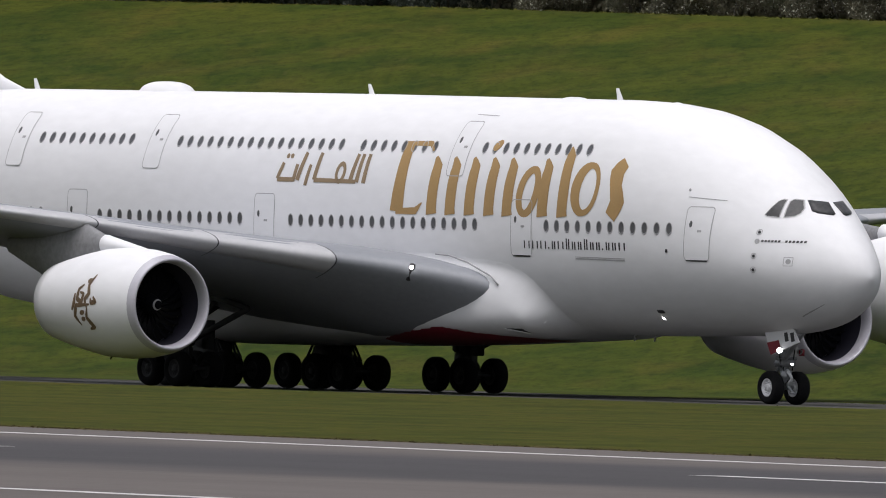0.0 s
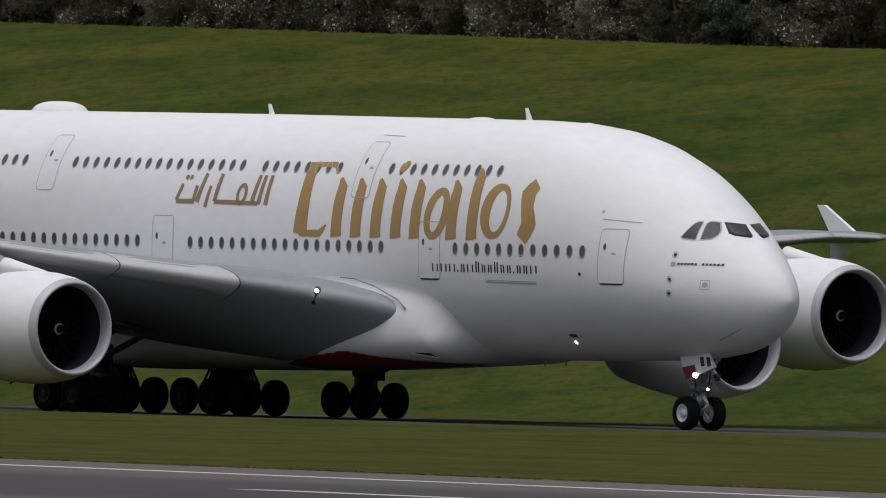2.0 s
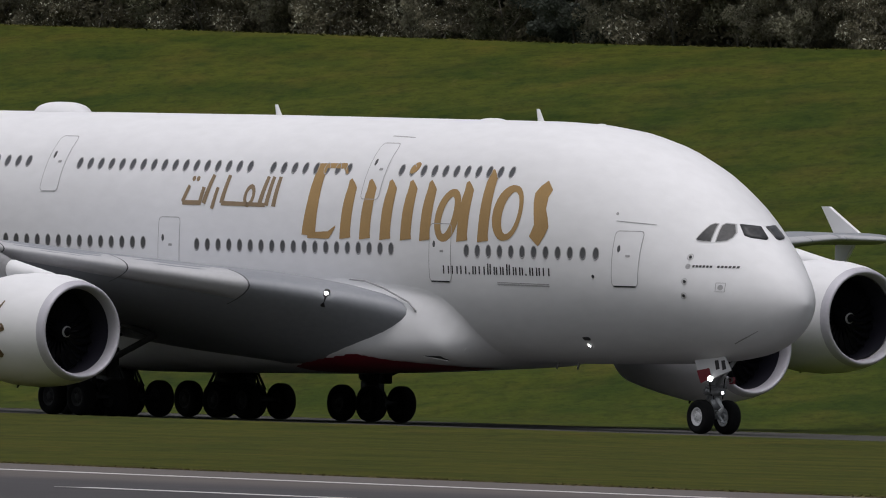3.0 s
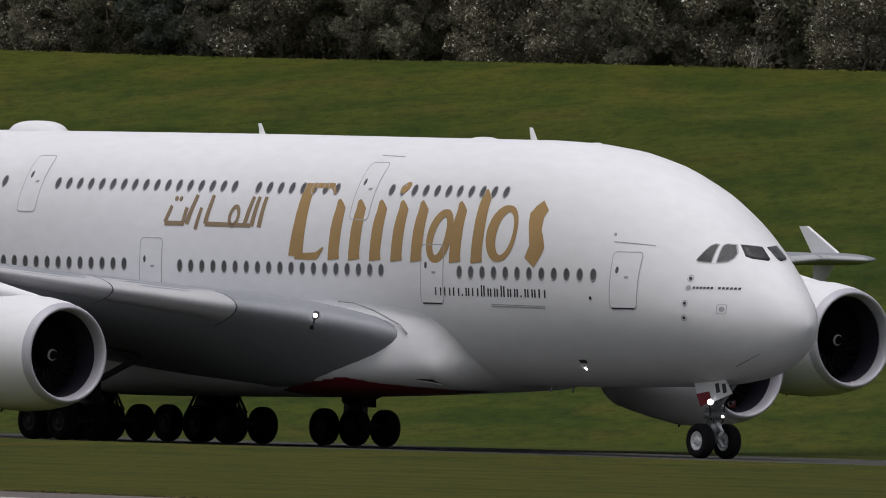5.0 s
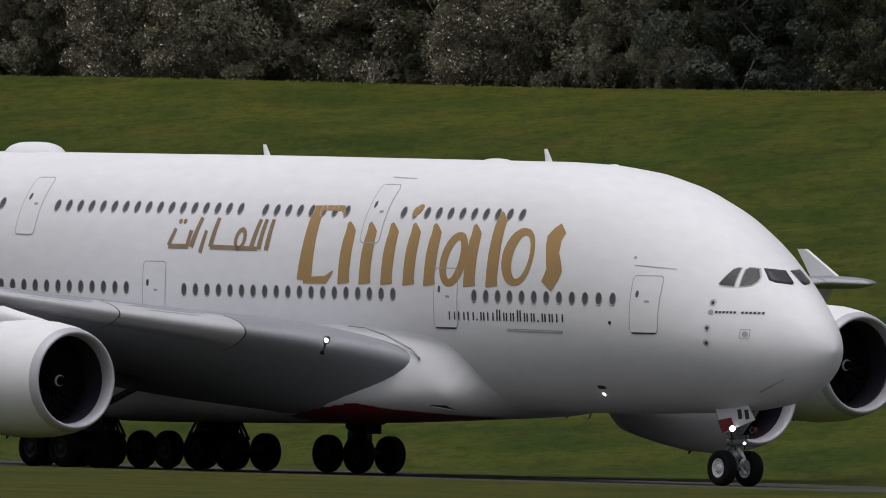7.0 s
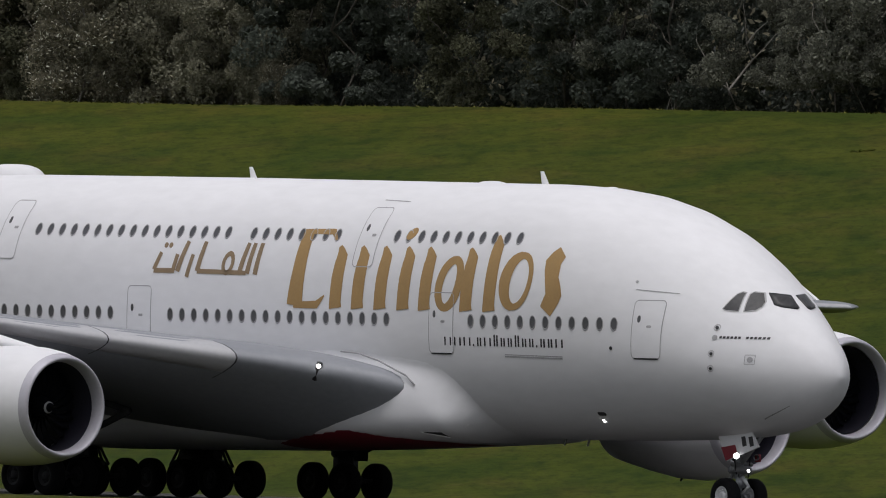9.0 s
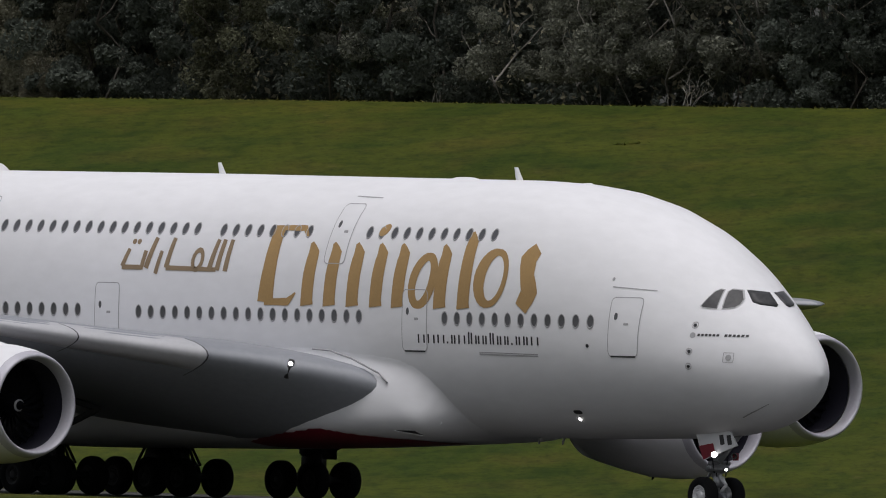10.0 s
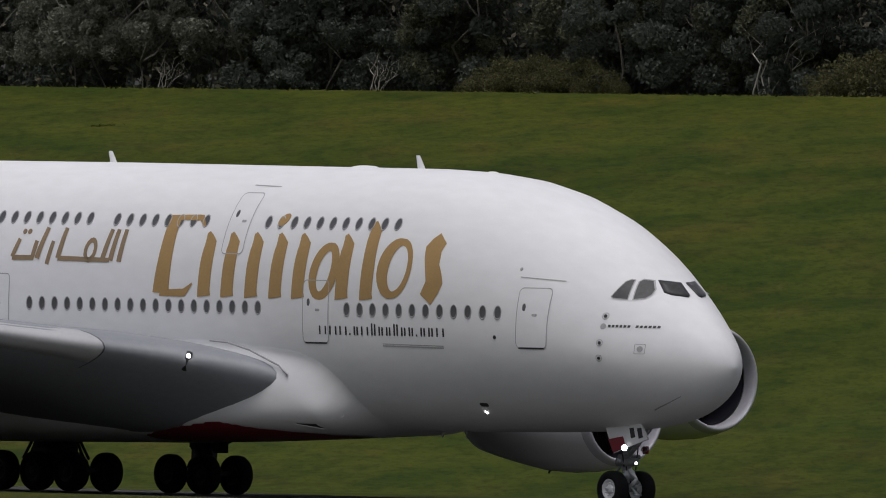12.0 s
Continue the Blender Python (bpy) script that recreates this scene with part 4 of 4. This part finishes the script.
ROOT_SEAL = [(-21.2, -3.72, 4.97), (-20.35, -3.70, 4.93), (-19.3, -3.66, 4.70), (-18.6, -3.62, 4.46), (-17.9, -3.60, 4.23), (-17.5, -3.58, 3.93)]


def make_engine_mark(e):
    """The emblem on the nacelle, as plain curved strokes."""
    prof = [(0.32, 1.732), (0.7, 1.82), (1.4, 1.92), (2.4, 1.97), (3.6, 1.92), (4.8, 1.74), (5.9, 1.50)]
    strokes = [[(2.2, 0.98), (2.45, 0.6), (2.35, 0.3), (2.6, 0.1), (2.45, -0.25)], [(2.75, 0.62), (3.05, 0.45), (3.1, 0.1), (2.8, 0.0), (2.7, 0.3), (2.95, 0.35)], [(2.3, -0.08), (3.15, -0.12), (3.3, -0.5), (3.0, -0.82)], [(2.45, -0.2), (2.55, -0.55), (2.2, -0.88), (2.5, -0.95)], [(2.65, -0.35), (2.95, -0.4)], [(2.65, -0.58), (2.9, -0.62)], [(2.1, 0.2), (1.95, 0.02), (2.2, -0.02), (2.25, 0.15)], [(3.25, 0.3), (3.3, -0.05), (3.45, -0.3)], [(2.35, 0.8), (2.6, 0.72)]]
    for st in strokes:
        pts, verts = [], []
        for (xa, za), (xb, zb) in zip(st, st[1:]):
            pts += [(xa + (xb - xa) * k / 5, za + (zb - za) * k / 5) for k in range(5)]
        pts.append(st[-1])
        for i, (x, z) in enumerate(pts):
            (xa, za), (xb, zb) = pts[max(0, i - 1)], pts[min(len(pts) - 1, i + 1)]
            d = math.hypot(xb - xa, zb - za) or 1
            w = 0.06 * (0.45 + math.sin(math.pi * (i + 0.5) / len(pts)))
            for k in (-1, 1):
                xx, zz = x - k * w * (zb - za) / d, z + k * w * (xb - xa) / d
                r = float(np.interp(xx, [q[0] for q in prof], [q[1] for q in prof])) + 0.012
                verts.append((-xx, -math.sqrt(max(0.01, r * r - zz * zz)), zz))
        part("bronze_mark", mesh_of("bronze_mark", verts, [(2 * i, 2 * i + 1, 2 * i + 3, 2 * i + 2) for i in range(len(pts) - 1)]), MARK, e, "bronze painted emblem stroke on the nacelle")


make_markings()
make_roof()
make_wing_fittings()
make_engine_mark(ENGINES[0])


# ---- the wood on the bank ----
def leaf_mesh(pos, size, rng, name="crown"):
    n = len(pos)
    u = rng.normal(0, 1, (n, 3))
    u /= np.linalg.norm(u, axis=1)[:, None]
    v = np.cross(u, rng.normal(0, 1, (n, 3)))
    v /= np.linalg.norm(v, axis=1)[:, None]
    s = (size * rng.uniform(0.6, 1.4, n))[:, None]
    verts = np.stack([pos - u * s, pos + v * s * 0.5, pos + u * s, pos - v * s * 0.5], 1).reshape(-1, 3)
    me = bpy.data.meshes.new(name)
    me.from_pydata(verts.tolist(), [], np.arange(n * 4).reshape(-1, 4).tolist())
    return me


def limb(a, b, r, rng, n=4):
    """A crooked tapered branch."""
    a, b = Vector(a), Vector(b)
    pts = [a.lerp(b, i / n) + (Vector(rng.normal(0, 1, 3)) * (b - a).length * 0.05 if 0 < i else Vector()) for i in range(n + 1)]
    loops = []
    for i, p in enumerate(pts):
        q = (pts[min(n, i + 1)] - pts[max(0, i - 1)]).to_track_quat("Z", "Y")
        rr = r * (1 - 0.8 * i / n)
        loops.append([tuple(p + q @ Vector((rr * math.cos(k * math.pi / 3), rr * math.sin(k * math.pi / 3), 0))) for k in range(6)])
    return rings(loops), pts


def make_tree(name, seed, tall, wide, leaves, size, mat, bark, label, clumps=46, low=0.02, thick=0.07, branches=4):
    rng = np.random.default_rng(seed)
    t = tagged(new(name), label, "tree", group="wood on the bank")
    vf, spine = limb((0, 0, -0.4), (rng.uniform(-0.6, 0.6), rng.uniform(-0.6, 0.6), tall * 0.8), thick, rng, 6)
    part("trunk", mesh_of("trunk", *vf), bark, t)
    for i in range(branches):
        a, k = rng.uniform(0, 6.28), 1 + i % 4
        tip = spine[k] + Vector((wide * 0.42 * math.cos(a), wide * 0.42 * math.sin(a), tall * rng.uniform(0.15, 0.4)))
        part("limb", mesh_of("limb", *limb(spine[k], tip, thick * 0.55, rng)[0]), bark, t)
    if leaves:
        cz = rng.uniform(low, 1.0, clumps) * tall
        prof = wide * 0.5 * np.sqrt(np.clip(1 - ((cz / tall - 0.4) / 0.62) ** 2, 0.05, 1))
        ca, cr = rng.uniform(0, 6.28, clumps), prof * np.sqrt(rng.uniform(0.15, 1, clumps))
        cent = np.stack([cr * np.cos(ca), cr * np.sin(ca), cz], 1)
        rad = rng.uniform(0.3, 0.85, clumps)
        pick = rng.integers(0, clumps, leaves)
        d = rng.normal(0, 1, (leaves, 3))
        d /= np.linalg.norm(d, axis=1)[:, None]
        pos = cent[pick] + d * (rad[pick] * rng.uniform(0.3, 1, leaves) ** 0.5)[:, None] * np.array([1, 1, 0.8])
        pos[:, 2] = np.maximum(pos[:, 2], 0.03)
        part("crown", leaf_mesh(pos, size, rng), mat, t)
    return t


def make_wood():
    # leaf colours are raised to lift the shaded gaps, in place of haze
    dark = material("dark_leaves", (0.082, 0.094, 0.078), 0.7, vary=0.35, scale=0.5, island=0.25, gloss=0.15, leafy=0.45)
    mid = material("olive_leaves", (0.115, 0.118, 0.078), 0.7, vary=0.4, scale=0.5, island=0.45, gloss=0.15, leafy=0.45)
    grey = material("grey_green_leaves", (0.155, 0.160, 0.128), 0.7, vary=0.4, scale=0.5, island=0.45, gloss=0.15, leafy=0.45)
    dull = material("dull_olive_leaves", (0.225, 0.22, 0.165), 0.75, vary=0.3, scale=0.5, island=0.3, gloss=0.1, leafy=0.5)
    silver = material("silver_leaves", (0.19, 0.178, 0.128), 0.7, vary=0.4, scale=0.5, island=0.4, gloss=0.15, leafy=0.45, bright=(0.08, (0.74, 0.74, 0.64)))
    straw = material("straw_leaves", (0.098, 0.096, 0.044), 0.7, vary=0.4, scale=0.5, island=0.45, gloss=0.15, leafy=0.45)
    kinds = {"dark": [make_tree("tree", 1, 8.5, 4.6, 15000, 0.10, dark, BARK, "dark green broadleaf tree at the edge of the wood"), make_tree("tree", 2, 10, 5.4, 16000, 0.105, dark, BARK, "tall dark green tree in the wood", 55)],
             "mid": [make_tree("tree", 3, 7.5, 4.2, 14000, 0.09, mid, BARK, "olive green shrubby tree at the edge of the wood")],
             "silver": [make_tree("willow", 4, 7, 4.4, 17000, 0.075, silver, PALE, "silver-leaved willow shrub at the edge of the wood", 85), make_tree("willow", 5, 6, 3.6, 14000, 0.075, silver, PALE, "silver-leaved willow shrub at the edge of the wood", 85)],
             "dull": [make_tree("tree", 9, 7.8, 4.6, 24000, 0.075, dull, BARK, "dull olive shrubby tree at the edge of the wood", 100)],
             "grey": [make_tree("willow", 6, 8.5, 5.0, 16000, 0.085, grey, PALE, "grey-green willow with pale stems", 30, 0.1, 0.07, 5)],
             "bare": [make_tree("bare_tree", 7, 3.6, 2.2, 0, 0.1, mid, PALE, "bare pale-barked tree before the dark wood", thick=0.03, branches=3)],
             "bush": [make_tree("bush", 8, 1.5, 2.6, 5000, 0.06, straw, BARK, "low straw-green bush on the crest of the bank", 16, 0.02, 0.04)]}
    stems = np.random.default_rng(17)
    for i in range(6):
        a, b = (0.03 * i - 0.08, 0.02 * i, -0.2), (0.52 * i + stems.normal(0, 0.15), stems.normal(0, 0.4), 3.3 - 0.28 * i + stems.normal(0, 0.2))
        vf, spine = limb(a, b, 0.05 - 0.004 * i, stems, 7)
        stem = part("stem", mesh_of("stem", *vf), STEM, kinds["bare"][0], "pale bare stem")
        for q in spine[3:7]:
            tip = q + Vector((stems.normal(0, 0.5), stems.normal(0, 0.4), stems.uniform(0.4, 1.0)))
            part("twig", mesh_of("twig", *limb(q, tip, 0.016, stems, 3)[0]), STEM, stem)
    rng = random.Random(11)

    def put(kind, x, y, g=1.0):
        k = rng.choice(kinds[kind])
        ob = copy_thing(k, pose(x, y, height(x, y) - 0.1, 0, 0, 50 if kind == "bare" else rng.uniform(0, 360)))
        ob.scale = (g, g, g)

    def front(x):
        r = rng.random()
        if x < -244:
            return "dark"
        if x < -128.5 and not -193 < x < -189:
            return "silver" if r < 0.5 else "dull" if r < 0.92 else "mid"
        if x < -110:
            return "dark" if r < 0.8 else "mid"
        if x < -96:
            return "grey" if r < 0.6 else "dark"
        if x < -82:
            return "grey" if r < 0.9 else "dark"
        return "dark" if r < 0.72 else "mid"

    for row, (y, step) in enumerate(((156.5, 2.9), (161, 3.4), (167, 4.2))):
        x = -297.0
        while x < -22:
            kind = front(x) if row == 0 or (row == 1 and rng.random() < 0.5) else "dull" if -256 < x < -134.5 - 6 * (row - 1) and rng.random() < 0.85 else "dark"
            put(kind, x, y + rng.uniform(-1.5, 1.5), rng.uniform(0.8, 1.25))
            x += step * rng.uniform(0.6, 1.4)
    for x, g in ((-71.0, 0.55), (-47.3, 1.0), (-100.5, 0.5), (-84.4, 0.5), (-147.5, 0.5)):
        put("bare", x, 154.3, g)
    for x, g in ((-64.0, 0.45), (-62.8, 0.7), (-61.6, 0.85), (-60.2, 0.9), (-58.8, 0.8), (-57.4, 0.85), (-56.2, 0.7), (-55.4, 0.4), (-42.6, 0.6), (-41.2, 0.9), (-39.6, 1.1)):
        put("bush", x, 153.6, g)
    for x in (-126.5, -125.2):
        put("silver", x, 153.8, 0.3)
    for i, ob in enumerate(q for ks in kinds.values() for q in ks):
        ob.matrix_basis = pose(-306 - 5 * i, 160, height(-306 - 5 * i, 160) - 0.1)
    r2 = np.random.default_rng(9)
    # filler leaves added behind the front row, pale to lighten its shaded gaps
    under = material("gap_filler_leaves", (0.25, 0.235, 0.17), 0.8, vary=0.35, scale=0.25, island=0.3, gloss=0.1, leafy=0.45)
    n = 120000
    pos = np.stack([np.where(r2.random(n) < 0.85, r2.uniform(-252, -136, n), r2.uniform(-300, 8, n)), r2.uniform(157.5, 160.5, n), r2.uniform(0, 1, n) * 8.5], 1)
    pos[:, 2] += 15.2 + 0.9 / (1 + np.exp((pos[:, 0] + 208) / 16))
    tagged(part("undergrowth", leaf_mesh(pos, 0.16, r2, "undergrowth"), under), "pale olive filler leaves added to lighten the gaps between the trees", "undergrowth", kind="stuff")
    for x0, x1, n, mat, label in ((-340, -275, 13000, dark, "dense dark green wood behind the bank"), (-275, -158, 26000, dull, "dense dull olive wood behind the bank"), (-158, 40, 36000, dark, "dense dark green wood behind the bank")):
        pos = np.stack([r2.uniform(x0, x1, n), r2.uniform(172, 184, n), r2.uniform(0, 1, n) ** 0.9 * 11.5], 1)
        pos[:, 2] += 15.2 + 0.9 / (1 + np.exp((pos[:, 0] + 208) / 16))
        tagged(part("woodland", leaf_mesh(pos, 0.38, r2, "woodland"), mat), label, "woodland", kind="stuff")


make_wood()


def blades(name, pts, hmin, hmax, mat, label, seed, broad=0.0):
    """Upright grass blades at the given places, in one mesh."""
    rng = np.random.default_rng(seed)
    n = len(pts)
    p = np.array(pts)
    a, h = rng.uniform(0, 6.28, n), rng.uniform(hmin, hmax, n)
    w = 0.02 + 0.06 * h + broad * rng.uniform(0.4, 1.2, n)
    d = np.stack([np.cos(a) * w, np.sin(a) * w, 0 * a], 1)
    bend = h * rng.uniform(2.5, 5.0, n)
    tip = p + np.stack([-np.sin(a) * bend, np.cos(a) * bend, h], 1)
    verts = np.stack([p - d, p + d, tip], 1).reshape(-1, 3)
    me = bpy.data.meshes.new(name)
    me.from_pydata(verts.tolist(), [], np.arange(n * 3).reshape(-1, 3).tolist())
    tagged(part(name, me, mat), label, "grass", kind="stuff")


def make_grass():
    green = material("grass_blades", (0.060, 0.076, 0.014), 0.9, vary=0.3, scale=0.3, island=0.25, gloss=0.05)
    pale = material("pale_grass_blades", (0.092, 0.092, 0.022), 0.9, vary=0.3, scale=0.3, island=0.25, gloss=0.05)
    dry = material("dry_grass_blades", (0.080, 0.066, 0.030), 0.9, vary=0.35, scale=0.3, island=0.5, gloss=0.05)
    rng = random.Random(21)
    pts = []
    for i in range(26000):
        x, y = rng.uniform(-110, 150), -14.2 - abs(rng.gauss(0, 5))
        pts.append((x, y, height(x, y) - 0.01))
    blades("verge_grass", pts, 0.02, 0.05, green, "rough green grass along the taxiway edge", 1)
    pts = []
    for i in range(20000):
        x = rng.uniform(150, 330)
        y = rw(x, -10) + abs(rng.gauss(0, 0.9)) * (1 + 1.5 * max(0, noise.noise((x / 3, 0, 0))))
        pts.append((x, y, height(x, y) - 0.01))
    blades("runway_grass", pts, 0.02, 0.10, dry, "dry brown grass along the runway edge", 2)
    pts = []
    for cx, cy, k in ((-64.8, 135.1, 90), (-47.5, 96, 14), (-118, 121, 14), (-150, 101, 12)):
        pts += [(x, y, height(x, y) - 0.02) for x, y in ((cx + rng.gauss(0, 0.3), cy + rng.gauss(0, 0.3)) for _ in range(k))]
    blades("weeds", pts, 0.05, 0.14, green, "dark weed clumps on the grass bank", 3)
    pts = []
    for i in range(16000):
        x, y = rng.uniform(-300, 20), rng.uniform(149.5, 154.5)
        if noise.noise((x / 4, y / 3, 2)) > -0.15:
            pts.append((x, y, height(x, y) - 0.02))
    blades("crest_grass", pts, 0.03, 0.12, pale, "pale olive grass along the crest of the bank", 4, 0.02)


make_grass()


def motions():
    """The airliner rolls along the taxiway; its wheels turn with it."""
    walk(root, [(t, pose(s, 0, 0.02)) for t, s in TAXI])
    ts, ss = [q[0] for q in TAXI], [q[1] for q in TAXI]
    steps = [i / 20 for i in range(241)]
    for w, x, y, r in WHEELS:
        walk(w, [(t, pose(x, y, r, 0, math.degrees(float(np.interp(t, ts, ss)) / r) % 360, 0)) for t in steps])


motions()
